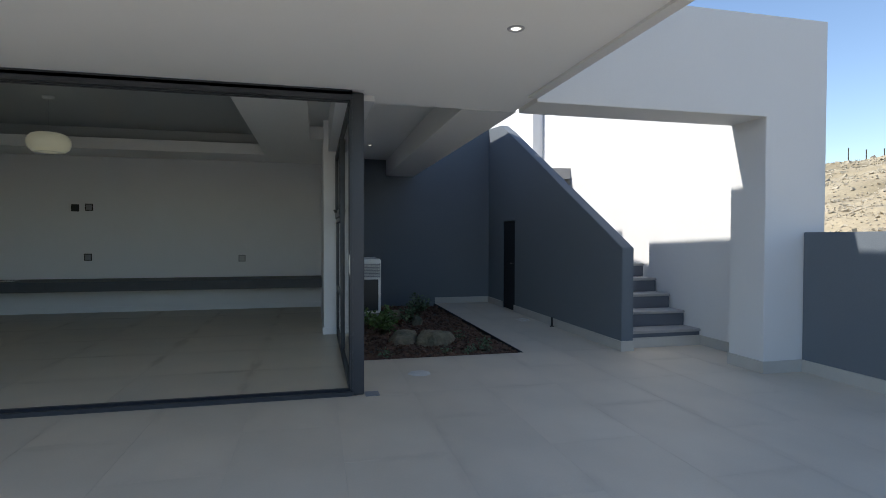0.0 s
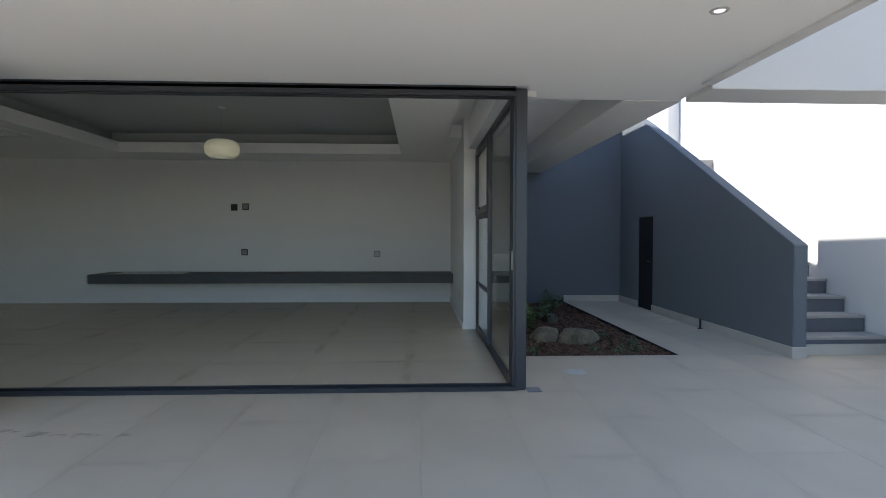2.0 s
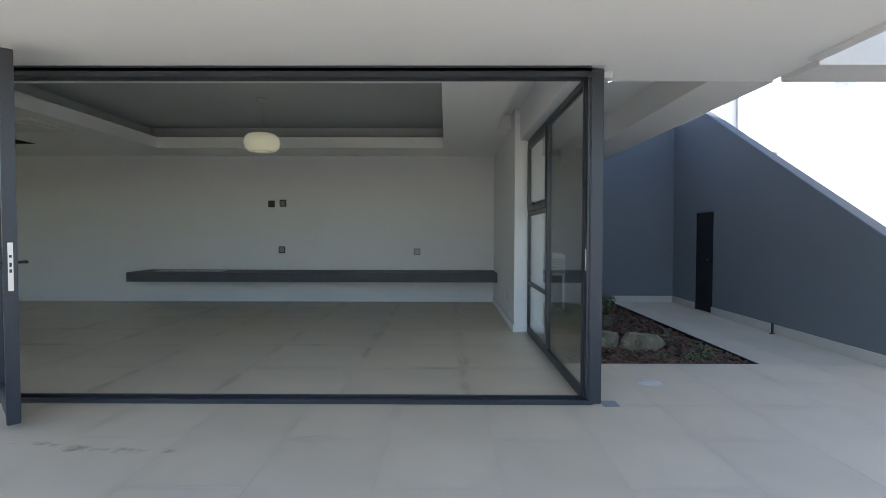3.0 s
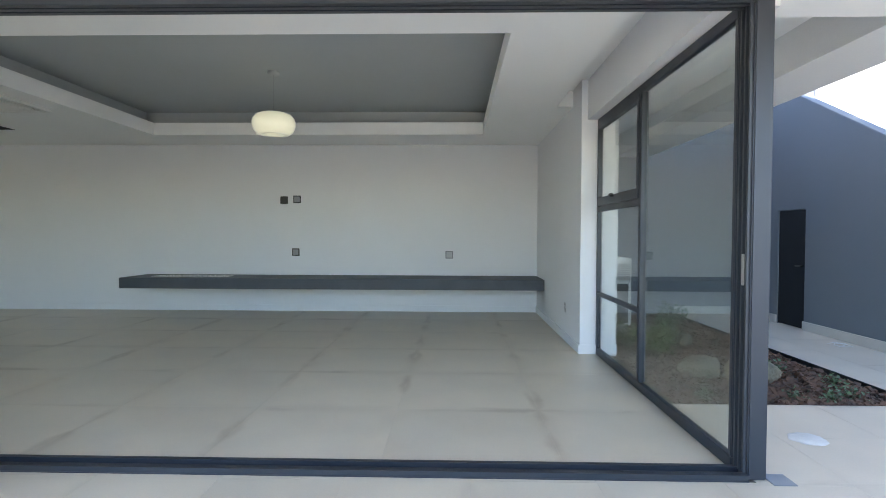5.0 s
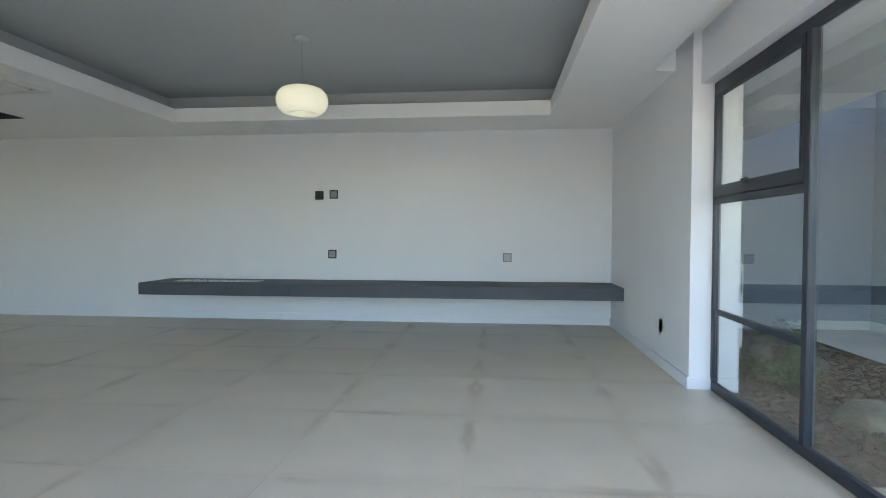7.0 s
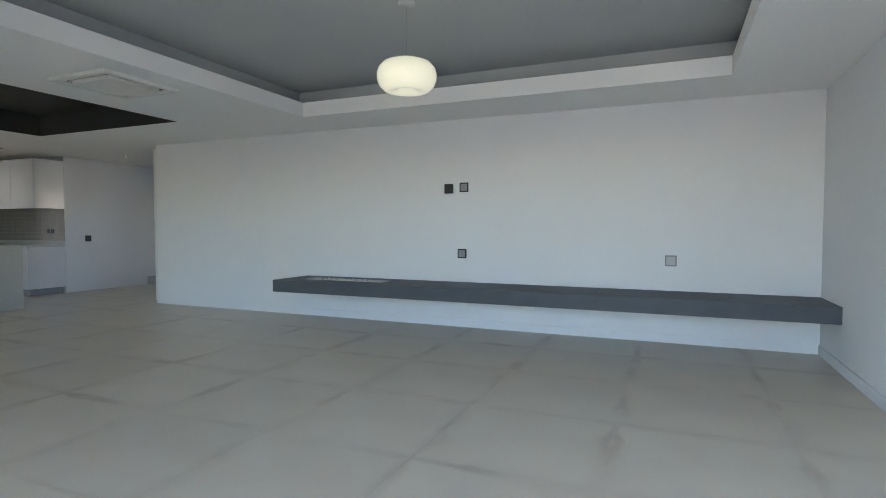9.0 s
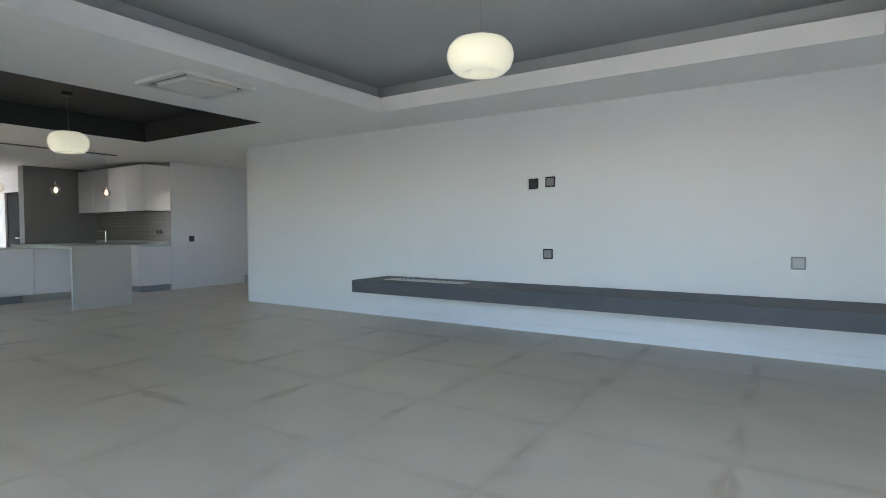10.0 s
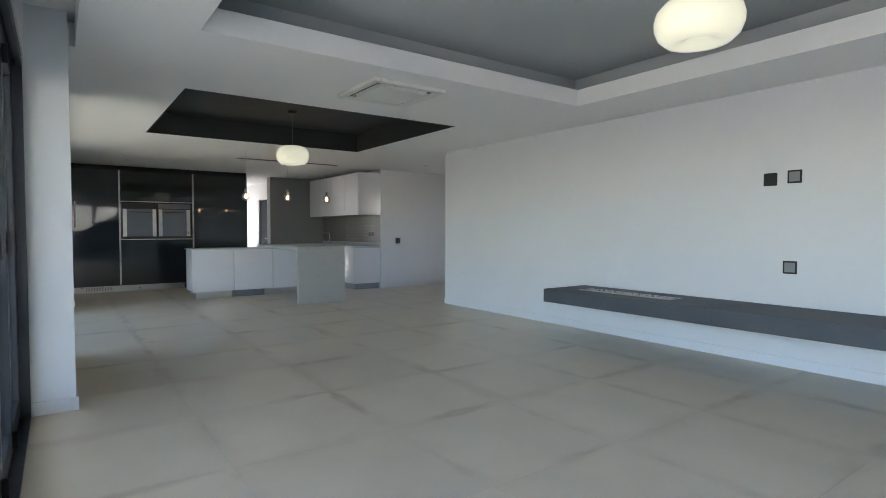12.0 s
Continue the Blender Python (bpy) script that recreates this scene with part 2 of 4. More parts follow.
def prism(outline, axis, a, b, bevel=0.0):
    """An outline in (x, z) or (y, z) drawn out along the other level axis."""
    bm = bmesh.new()
    at = (lambda p, q: (p[0], q, p[1])) if axis == "y" else (lambda p, q: (q, p[0], p[1]))
    front, back = [bm.verts.new(at(p, a)) for p in outline], [bm.verts.new(at(p, b)) for p in outline]
    bm.faces.new(front), bm.faces.new(back[::-1])
    for i in range(len(outline)):
        j = (i + 1) % len(outline)
        bm.faces.new((front[i], back[i], back[j], front[j]))
    if bevel:
        bmesh.ops.recalc_face_normals(bm, faces=bm.faces[:])
        bmesh.ops.bevel(bm, geom=bm.edges[:], offset=bevel, segments=2, affect="EDGES", clamp_overlap=True)
    return bm


def pocket_slab(x0, x1, y0, y1, z0, z1, hx0, hx1, hy0, hy1, hz):
    """A slab with a sunken pocket in its top."""
    bm = bmesh.new()
    o = [bm.verts.new(p) for p in ((x0, y0, z1), (x1, y0, z1), (x1, y1, z1), (x0, y1, z1))]
    u = [bm.verts.new(p) for p in ((x0, y0, z0), (x1, y0, z0), (x1, y1, z0), (x0, y1, z0))]
    h = [bm.verts.new(p) for p in ((hx0, hy0, z1), (hx1, hy0, z1), (hx1, hy1, z1), (hx0, hy1, z1))]
    d = [bm.verts.new((v.co.x, v.co.y, hz)) for v in h]
    for k in range(4):
        j = (k + 1) % 4
        bm.faces.new((o[k], o[j], h[j], h[k]))
        bm.faces.new((h[k], h[j], d[j], d[k]))
        bm.faces.new((u[k], u[j], o[j], o[k]))
    bm.faces.new(d), bm.faces.new(u[::-1])
    return bm


def rod(bm, a, b, r0, r1=None, sides=12):
    """A round bar from a to b."""
    a, b = Vector(a), Vector(b)
    m = Matrix.Translation((a + b) / 2) @ (b - a).to_track_quat("Z", "Y").to_matrix().to_4x4()
    bmesh.ops.create_cone(bm, cap_ends=True, segments=sides, radius1=r0, radius2=r0 if r1 is None else r1, depth=(b - a).length, matrix=m)


def lathe(bm, profile, centre, sides=32):
    """Turns a profile of (radius, height) about a vertical axis."""
    rings = []
    for r, z in profile:
        if r < 1e-5:
            rings.append([bm.verts.new((centre[0], centre[1], centre[2] + z))])
        else:
            rings.append([bm.verts.new((centre[0] + r * math.cos(k * math.tau / sides), centre[1] + r * math.sin(k * math.tau / sides), centre[2] + z)) for k in range(sides)])
    for a, b in zip(rings, rings[1:]):
        for k in range(sides):
            j = (k + 1) % sides
            ring = [a[k % len(a)], a[j % len(a)], b[j % len(b)], b[k % len(b)]]
            seen = []
            for q in ring:
                if q not in seen:
                    seen.append(q)
            if len(seen) > 2:
                bm.faces.new(seen)
    for f in bm.faces:
        f.smooth = True


def link(name, bm, mat, smooth=False):
    bmesh.ops.recalc_face_normals(bm, faces=bm.faces[:])
    me = bpy.data.meshes.new(name)
    bm.to_mesh(me)
    bm.free()
    if smooth:
        for p in me.polygons:
            p.use_smooth = True
    me.materials.append(mat)
    return new(name, me)


def part(name, bm, mat, parent, label="", smooth=False):
    ob = link(name, bm, mat, smooth)
    ob.parent = parent
    ob.matrix_parent_inverse = parent.matrix_basis.inverted()
    return tagged(ob, label)


def thing(name, at, label, category, group=""):
    ob = new(name)
    ob.matrix_basis = Matrix.Translation(at)
    ob.empty_display_size = 0.1
    return tagged(ob, label, category, group)


def structure(name, bm, mat, label="", category=""):
    return tagged(link(name, bm, mat), label, category, kind="structure")


# ---- setting: floors ----
floor_in = structure("floor_living", boxes((-14.5, 0.42, 4.61, 10.05, -0.3, -0.001), (-11.5, -8.6, 10.05, 13.2, -0.3, -0.001), (-19, -14.5, 7.0, 9.3, -0.3, -0.001)), GROUT,
                     "large beige cement-look tiles with brown marks along joints", "floor")
floor_out = structure("floor_terrace", boxes((-9, 4.46, -3.5, 4.47, -0.3, -0.001), (0.447, 4.42, 4.47, 5.67, -0.3, -0.001), (2.29, 4.42, 5.67, 10.05, -0.3, -0.001)), GROUT,
                      "pale grey outdoor porcelain tiles in long slabs", "floor")
structure("ground_plain", boxes((-400, 400, -400, 400, -1.4, -0.32)), SCRUB, "sandy plain ground reaching the horizon", "ground")

# ---- setting: walls ----
structure("wall_back", boxes((-8.62, 0.24, 10.045, 10.25, -0.02, 2.85)), WHITE, "long white plaster wall behind the floating shelf", "wall")
structure("wall_right", boxes((0.24, 0.60, 7.22, 10.045, -0.02, 2.9)), WHITE, "white plastered pier beside the tall window", "wall")
structure("lintel_window", boxes((0.30, 0.60, 4.62, 7.22, 2.291, 2.9), (0.301, 0.60, 4.475, 4.62, 2.337, 2.9)), WHITE, "white lintel over the side window", "wall")
structure("lintel_door", boxes((-5.75, 0.30, 4.475, 4.62, 2.337, 2.9)), WHITE, "white lintel over the folding doors", "wall")
structure("wall_front_pier", boxes((-7.6, -5.75, 4.42, 4.855, -0.02, 2.85)), WHITE, "white plastered front wall pier", "wall")
structure("lintel_dining", boxes((-11.0, -7.6, 4.42, 4.75, 2.325, 2.85)), WHITE, "white lintel over the dining doors", "wall")
structure("wall_front_nib", boxes((-11.82, -11.0, 4.42, 4.75, -0.02, 2.85)), WHITE, "white plastered wall between dining doors and kitchen", "wall")
structure("wall_front_kitchen", boxes((-14.5, -11.82, 4.42, 4.965, -0.02, 2.85)), WHITE, "white plastered wall beside the tall units", "wall")
structure("wall_passage", boxes((-14.35, -11.374, 10.335, 13.2, -0.02, 2.85)), WHITE, "white wall of the passage behind the kitchen", "wall")
structure("wall_passage_end", boxes((-11.374, -8.3, 13.2, 13.4, -0.02, 2.85)), WHITE, "white end wall of the passage", "wall")
structure("wall_passage_side", boxes((-8.5, -8.3, 10.25, 11.6, -0.02, 2.85), (-8.5, -8.3, 12.6, 13.2, -0.02, 2.85), (-8.5, -8.3, 11.6, 12.6, -0.02, 0.9), (-8.5, -8.3, 11.6, 12.6, 2.1, 2.85)), WHITE, "white side wall of the passage", "wall")
structure("wall_kitchen_grey", boxes((-14.6, -14.35, 8.96, 10.6, -0.02, 2.85)), GREY_WALL, "grey painted wall beside the wall cupboards", "wall")
structure("wall_kitchen_back", boxes((-14.6, -14.42, 4.42, 8.27, -0.02, 2.85)), GREY_WALL, "grey wall behind the tall black units", "wall")
structure("wall_scullery", boxes((-19, -16.4, 9.3, 9.45, -0.02, 2.85), (-15.6, -14.6, 9.3, 9.45, -0.02, 2.85), (-16.4, -15.6, 9.3, 9.45, 2.05, 2.85), (-19, -14.6, 6.85, 7.0, -0.02, 2.85),
                                  (-19.2, -19, 6.85, 7.3, -0.02, 2.85), (-19.2, -19, 9.1, 9.45, -0.02, 2.85), (-19.2, -19, 7.3, 9.1, 2.4, 2.85)), WHITE,
          "white walls of the bright scullery behind the kitchen", "wall")
structure("wall_shell", boxes((-17.5, -14.6, 9.45, 13.4, -0.3, 2.85), (-14.6, -11.4, 13.2, 13.4, -0.3, 2.85)), OUTER_WHITE, "plain white outer wall", "wall")
structure("wall_planter", boxes((0.60, 3.47, 10.046, 10.3, -0.1, 3.28)), SLATE, "slate blue rendered wall behind the planting bed", "wall")

# ceilings with their recesses, one mesh each
TRAY1, TRAY2 = (-5.10, -0.62, 5.55, 9.185), (-9.38, -6.705, 5.74, 8.8)


def ceiling_mesh():
    z0, z1 = 2.51, 2.675
    a, b = TRAY1, TRAY2
    rows = [(-14.5, b[0], 4.42, 10.045), (b[0], b[1], 4.42, b[2]), (b[0], b[1], b[3], 10.045), (b[1], -5.95, 4.42, 10.045), (-5.95, a[0], 4.90, 10.045),
            (a[0], 0.07, 4.90, a[2]), (a[0], a[1], a[3], 10.045), (a[1], 0.07, a[2], 7.62), (a[1], 0.24, 7.62, 10.045), (-14.35, -8.3, 10.045, 13.2), (-19.2, -14.5, 6.85, 9.45)]
    return boxes(*[(r[0], r[1], r[2], r[3], z0, z1) for r in rows])


structure("ceiling_curtain_slot", boxes((-5.95, 0.30, 4.62, 4.95, 2.677, 2.72), (0.02, 0.30, 4.95, 7.65, 2.677, 2.72)), CEILING, "white curtain slot along the glazing", "ceiling")
structure("ceiling", ceiling_mesh(), CEILING, "white plasterboard ceiling with two recesses", "ceiling")


def recess(name, t, out, top, mat, label):
    x0, x1, y0, y1 = t
    bm = pocket_slab(x0 - out - 0.1, x1 + out + 0.1, y0 - out - 0.1, y1 + out + 0.1, -top - 0.025, -2.677, x0 - out, x1 + out, y0 - out, y1 + out, -top)
    bm.transform(Matrix.Diagonal((1, 1, -1, 1)))
    return structure(name, bm, mat, label, "ceiling")


recess("ceiling_recess", TRAY1, 0.22, 2.86, CHARCOAL, "charcoal recess in the living room ceiling")
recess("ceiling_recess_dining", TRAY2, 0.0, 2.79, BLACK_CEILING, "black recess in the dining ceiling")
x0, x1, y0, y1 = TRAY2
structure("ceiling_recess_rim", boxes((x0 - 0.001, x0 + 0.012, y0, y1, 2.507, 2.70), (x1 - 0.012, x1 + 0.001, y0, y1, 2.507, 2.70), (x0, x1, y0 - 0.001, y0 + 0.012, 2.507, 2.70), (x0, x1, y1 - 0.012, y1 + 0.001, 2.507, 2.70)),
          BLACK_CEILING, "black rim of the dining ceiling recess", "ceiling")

# roof, terrace slab and beam
structure("ceiling_terrace", boxes((-9, 1.86, 2.3, 4.47, 2.335, 2.6), (0.51, 1.86, 4.47, 4.87, 2.335, 2.6)), CEILING, "smooth white terrace ceiling slab", "ceiling")
structure("ceiling_edge", boxes((1.78, 1.86, 2.3, 4.335, 2.318, 2.335)), OUTER_WHITE, "narrow drip edge of the terrace slab", "trim")
structure("beam_planter", boxes((1.38, 1.88, 4.871, 10.045, 2.33, 2.85)), OUTER_WHITE, "white beam over the planting bed", "beam")
structure("ceiling_planter", boxes((0.60, 1.38, 4.87, 10.045, 2.62, 2.85)), CEILING, "white ceiling recess over the planting bed", "ceiling")
structure("roof", boxes((-19.2, 0.60, 4.42, 13.4, 2.9, 3.0), (0.60, 1.92, 4.42, 10.3, 2.86, 3.0)), OUTER_WHITE, "flat roof slab", "roof")
# unseen block, its sloped top shaped to cast the shade line on the stair walls
structure("wall_shade_slope", prism([(4.681, 3.01), (8.599, 3.01), (8.599, 4.37), (7.45, 4.223), (4.681, 4.335)], "x", -9, 1.86), OUTER_WHITE, "unseen sloping white block added to shade the stair walls", "wall")
# unseen upper storey blocks; heights set where shade ends on stair and low wall
structure("wall_shade_blocks", boxes((-9, 1.86, 2.3, 4.68, 3.01, 4.236), (-9, 1.86, 8.6, 10.305, 3.01, 4.76), (-9, 1.86, 10.305, 10.95, -0.1, 4.76), (-9, 1.86, 2.3, 4.40, 2.61, 3.005)), OUTER_WHITE, "unseen white upper storey blocks added to shade stair and low wall", "wall")

# gateway wall and the walls round the stair
structure("wall_gateway", prism([(1.86, 2.295), (4.04, 2.295), (4.04, -0.02), (4.70, -0.02), (4.70, 3.19), (1.86, 3.19)], "y", 4.34, 4.75, 0.004), OUTER_WHITE, "white rendered gateway wall with a wide opening", "wall")
structure("wall_stair_right", boxes((4.42, 4.9, 4.75, 6.6, -0.1, 3.14), (4.72, 4.9, 6.6, 8.2, -0.1, 3.14), (4.72, 4.9, 8.2, 16.0, -0.1, 4.4)), OUTER_WHITE, "tall white rendered wall beside the stair", "wall")
structure("wall_stair_top", boxes((0.6, 4.57, 15.8, 16.0, -0.1, 5.2)), OUTER_WHITE, "white rendered wall above the stair head", "wall")
structure("wall_low", boxes((4.46, 4.66, -8.0, 4.338, -0.3, 1.27), bevel=0.006), SLATE, "low slate grey boundary wall", "wall")

STAIR_TOP = [(5.48, 1.11), (8.95, 2.99), (9.38, 3.20), (10.045, 3.26)]
DOOR_Y0, DOOR_Y1, DOOR_Z = 8.67, 9.22, 1.50
structure("wall_stair_left", prism([(5.48, -0.02), *STAIR_TOP, (10.045, -0.02), (DOOR_Y1, -0.02), (DOOR_Y1, DOOR_Z), (DOOR_Y0, DOOR_Z), (DOOR_Y0, -0.02)], "x", 3.33, 3.47, 0.006), SLATE,
          "slate grey rendered stair wall with a sloping top", "wall")
structure("stair_core", boxes((3.47, 3.6, 8.6, 9.36, -0.02, 1.55)), DARK_DOOR, "dark wall behind the stair cupboard", "wall")
store_door = tagged(link("door_1", boxes((3.338, 3.375, DOOR_Y0 + 0.006, DOOR_Y1 - 0.006, 0.01, DOOR_Z - 0.006), bevel=0.004), DARK_DOOR), "small closed black door under the stair", "door", kind="structure")
part("door_handle", boxes((3.305, 3.338, 8.71, 8.73, 0.78, 0.80), (3.30, 3.312, 8.71, 8.82, 0.78, 0.80), bevel=0.003), PLASTIC_BLACK, store_door)

# stair: each step with its slate riser and stone tread
stair = thing("stair", (4.0, 5.55, 0), "outdoor stair with slate risers and pale stone treads", "stair")
for i in range(14):
    y, z = 5.61 + 0.275 * min(i, 5) + 0.31 * max(0, i - 5), 0.185 + 0.173 * i
    base = z - 0.173 if i else 0.0
    step = part("step", boxes((3.475, 4.415, y + 0.012, y + 0.62, base - (0.1 if i else 0), z - 0.032), bevel=0.004), RISER, stair)
    part("tread", boxes((3.475, 4.415, y - 0.008, y + (0.274 if i < 5 else 0.309), z - 0.031, z), bevel=0.006), TREAD, step)
structure("floor_stair_head", boxes((3.47, 4.72, 9.46, 10.3, 2.3, 2.50), (1.92, 4.72, 10.3, 15.8, 2.3, 2.50)), TREAD, "pale landing at the stair head", "floor")
structure("column", boxes((4.49, 4.718, 10.69, 10.91, 2.50, 4.4), bevel=0.006), OUTER_WHITE, "square white column at the stair head", "column")

structure("wall_stair_kerb", prism([(6.602, -0.05), (9.46, -0.05), (9.46, 2.0), (6.602, 0.35)], "x", 4.417, 4.718), OUTER_WHITE, "sloping white kerb between the stair and its outer wall", "wall")

# skirtings
def skirting(name, rows, mat, label):
    return structure(name, boxes(*rows, bevel=0.002), mat, label, "skirting")


skirting("baseboard_stair_wall", [(3.312, 3.33, 5.48, DOOR_Y0, 0, 0.11), (3.312, 3.33, DOOR_Y1, 10.045, 0, 0.11), (3.312, 3.47, 5.462, 5.48, 0, 0.11)], SKIRT_OUT, "pale stone skirting along the stair wall")
skirting("baseboard_step", [(3.47, 4.42, 5.598, 5.622, 0, 0.11)], SKIRT_OUT, "pale stone skirting under the first step")
skirting("baseboard_planter", [(2.29, 3.312, 10.027, 10.045, 0, 0.11)], SKIRT_OUT, "pale stone skirting at the slate wall")
skirting("baseboard_gateway", [(4.022, 4.46, 4.322, 4.34, 0, 0.11), (4.022, 4.04, 4.34, 4.75, 0, 0.11), (4.04, 4.42, 4.75, 4.768, 0, 0.11), (4.402, 4.42, 4.768, 5.598, 0, 0.11)], SKIRT_OUT, "pale stone skirting round the gateway pillar")
skirting("baseboard_low_wall", [(4.442, 4.46, -3.5, 4.322, 0, 0.11)], SKIRT_OUT, "pale stone skirting along the low wall")
skirting("baseboard_back", [(-8.635, 0.24, 10.03, 10.045, 0, 0.09), (-8.635, -8.62, 10.03, 10.25, 0, 0.09)], WHITE, "white skirting of the back wall")
skirting("baseboard_right", [(0.225, 0.24, 7.22, 10.03, 0, 0.09), (0.225, 0.40, 7.205, 7.22, 0, 0.09)], WHITE, "white skirting of the window pier")
skirting("baseboard_front", [(-5.75, -5.735, 4.615, 4.87, 0, 0.09), (-7.6, -5.75, 4.855, 4.87, 0, 0.09), (-13.75, -11.8, 4.965, 4.98, 0, 0.09)], WHITE, "white skirting of the front wall")
skirting("baseboard_passage", [(-11.374, -11.36, 10.32, 13.2, 0, 0.09)], WHITE, "white skirting of the passage wall")

# ---- side window ----
WY0, WY1, WM = 4.615, 7.22, 5.985
window = thing("window_1", (0.42, 5.9, 0), "tall dark aluminium window with one large pane", "window")
window["kind"] = "structure"
frame_bm = boxes((0.395, 0.44, WY0, WY1, 0.0, 0.065), (0.395, 0.44, WY0, WY1, 2.23, 2.291), (0.395, 0.44, WY1 - 0.045, WY1, 0.065, 2.23), (0.39, 0.445, WM - 0.024, WM + 0.024, 0.065, 2.23), (0.395, 0.44, WY0, WY0 + 0.03, 0.065, 2.23),
                 (0.395, 0.44, WM + 0.024, WY1 - 0.045, 0.58, 0.615), bevel=0.004)
part("window_frame", frame_bm, ALU, window)
sash = part("sash", boxes((0.382, 0.43, WM + 0.027, WY1 - 0.048, 1.445, 1.525), (0.382, 0.43, WM + 0.027, WY1 - 0.048, 2.18, 2.227), (0.382, 0.43, WM + 0.027, WM + 0.062, 1.525, 2.18), (0.382, 0.43, WY1 - 0.083, WY1 - 0.048, 1.525, 2.18), bevel=0.004), ALU, window, "opening top light of dark aluminium")
part("catch", boxes((0.352, 0.382, 6.62, 6.65, 1.50, 1.525), (0.342, 0.357, 6.56, 6.65, 1.515, 1.53), bevel=0.003), PLASTIC_BLACK, sash)
part("transom", boxes((0.395, 0.44, WM + 0.024, WY1 - 0.045, 1.395, 1.442), bevel=0.003), ALU, window)
for r in ((0.412, 0.418, WY0 + 0.03, WM - 0.024, 0.065, 2.23), (0.412, 0.418, WM + 0.024, WY1 - 0.045, 0.065, 0.58), (0.412, 0.418, WM + 0.024, WY1 - 0.045, 0.615, 1.395), (0.402, 0.408, WM + 0.062, WY1 - 0.083, 1.525, 2.18)):
    part("pane", boxes(r), GLASS, window).visible_shadow = False

# ---- folding doors ----
doorway = thing("door_2", (-2.7, 4.47, 0), "dark aluminium folding door frame standing open", "door")
doorway["kind"] = "structure"
part("post", boxes((0.415, 0.505, 4.445, 4.565, 0, 2.318), bevel=0.006), ALU, doorway)
part("jamb_channel", boxes((0.40, 0.415, 4.46, 4.475, 0.03, 2.27), (0.40, 0.415, 4.50, 4.515, 0.03, 2.27), (0.40, 0.415, 4.54, 4.555, 0.03, 2.27)), ALU, doorway)
part("keeper", boxes((0.394, 0.402, 4.48, 4.496, 0.93, 1.08), bevel=0.001), STEEL, doorway, "bright steel lock keeper")
part("jamb", boxes((-5.75, -5.69, 4.44, 4.56, 0.0, 2.318), bevel=0.004), ALU, doorway)
part("head_track", boxes((-5.69, 0.415, 4.44, 4.47, 2.262, 2.322), (-5.69, 0.415, 4.485, 4.515, 2.262, 2.322), (-5.69, 0.415, 4.53, 4.56, 2.262, 2.322), (-5.69, 0.415, 4.44, 4.56, 2.30, 2.336)), ALU, doorway)
part("sill_track", boxes((-5.75, 0.415, 4.425, 4.56, -0.02, 0.004), (-5.69, 0.415, 4.43, 4.456, 0.004, 0.03), (-5.69, 0.415, 4.485, 4.50, 0.004, 0.018), (-5.69, 0.415, 4.53, 4.56, 0.004, 0.03)), ALU, doorway)


def door_leaf(x0, x1, parent):
    """A glazed leaf in the plane of the doorway."""
    leaf = part("door_leaf", boxes((x0, x0 + 0.06, 4.455, 4.505, 0.03, 2.255), (x1 - 0.06, x1, 4.455, 4.505, 0.03, 2.255), (x0 + 0.06, x1 - 0.06, 4.455, 4.505, 0.03, 0.15), (x0 + 0.06, x1 - 0.06, 4.455, 4.505, 2.175, 2.255), bevel=0.004), ALU, parent)
    part("pane", boxes((x0 + 0.06, x1 - 0.06, 4.477, 4.483, 0.15, 2.175)), GLASS, leaf).visible_shadow = False
    part("hinge", boxes((x1 - 0.012, x1 + 0.012, 4.505, 4.53, 0.05, 0.14), (x1 - 0.012, x1 + 0.012, 4.505, 4.53, 1.09, 1.22), (x1 - 0.012, x1 + 0.012, 4.505, 4.53, 2.1, 2.2), bevel=0.003), PLASTIC_BLACK, leaf)


for k in range(3):
    door_leaf(-5.685 + 0.682 * k, -5.685 + 0.682 * (k + 1) - 0.006, doorway)
turned = pose(-3.675, 4.44, 0, 0, 0, -46.5)
LW = 0.715


def at_leaf(bm):
    bm.transform(turned)
    return bm


lead = part("door_leaf", at_leaf(boxes((0, 0.06, -0.025, 0.025, 0.03, 2.28), (LW - 0.065, LW, -0.035, 0.035, 0.03, 2.28), (0.06, LW - 0.065, -0.025, 0.025, 0.03, 0.15), (0.06, LW - 0.065, -0.025, 0.025, 2.18, 2.28), bevel=0.004)), ALU, doorway, "leading door leaf swung outwards")
part("pane", at_leaf(boxes((0.06, LW - 0.065, -0.003, 0.003, 0.15, 2.18))), GLASS, lead).visible_shadow = False
part("lock_plate", at_leaf(boxes((LW, LW + 0.004, -0.013, 0.013, 0.84, 1.13), bevel=0.001)), STEEL, lead, "bright steel lock faceplate")
for z0, z1 in ((0.95, 0.97), (0.985, 1.01), (1.04, 1.055)):
    part("latch", at_leaf(boxes((LW + 0.003, LW + 0.007, -0.006, 0.006, z0, z1))), PLASTIC_BLACK, lead)
for side in (-1, 1):
    lever = bmesh.new()
    rod(lever, (LW - 0.035, side * 0.035, 1.01), (LW - 0.035, side * 0.085, 1.01), 0.009)
    rod(lever, (LW - 0.03, side * 0.08, 1.01), (LW - 0.15, side * 0.08, 1.01), 0.009)
    part("lever_handle", at_leaf(lever), PLASTIC_BLACK, lead)

doorway.location.y += 0.05

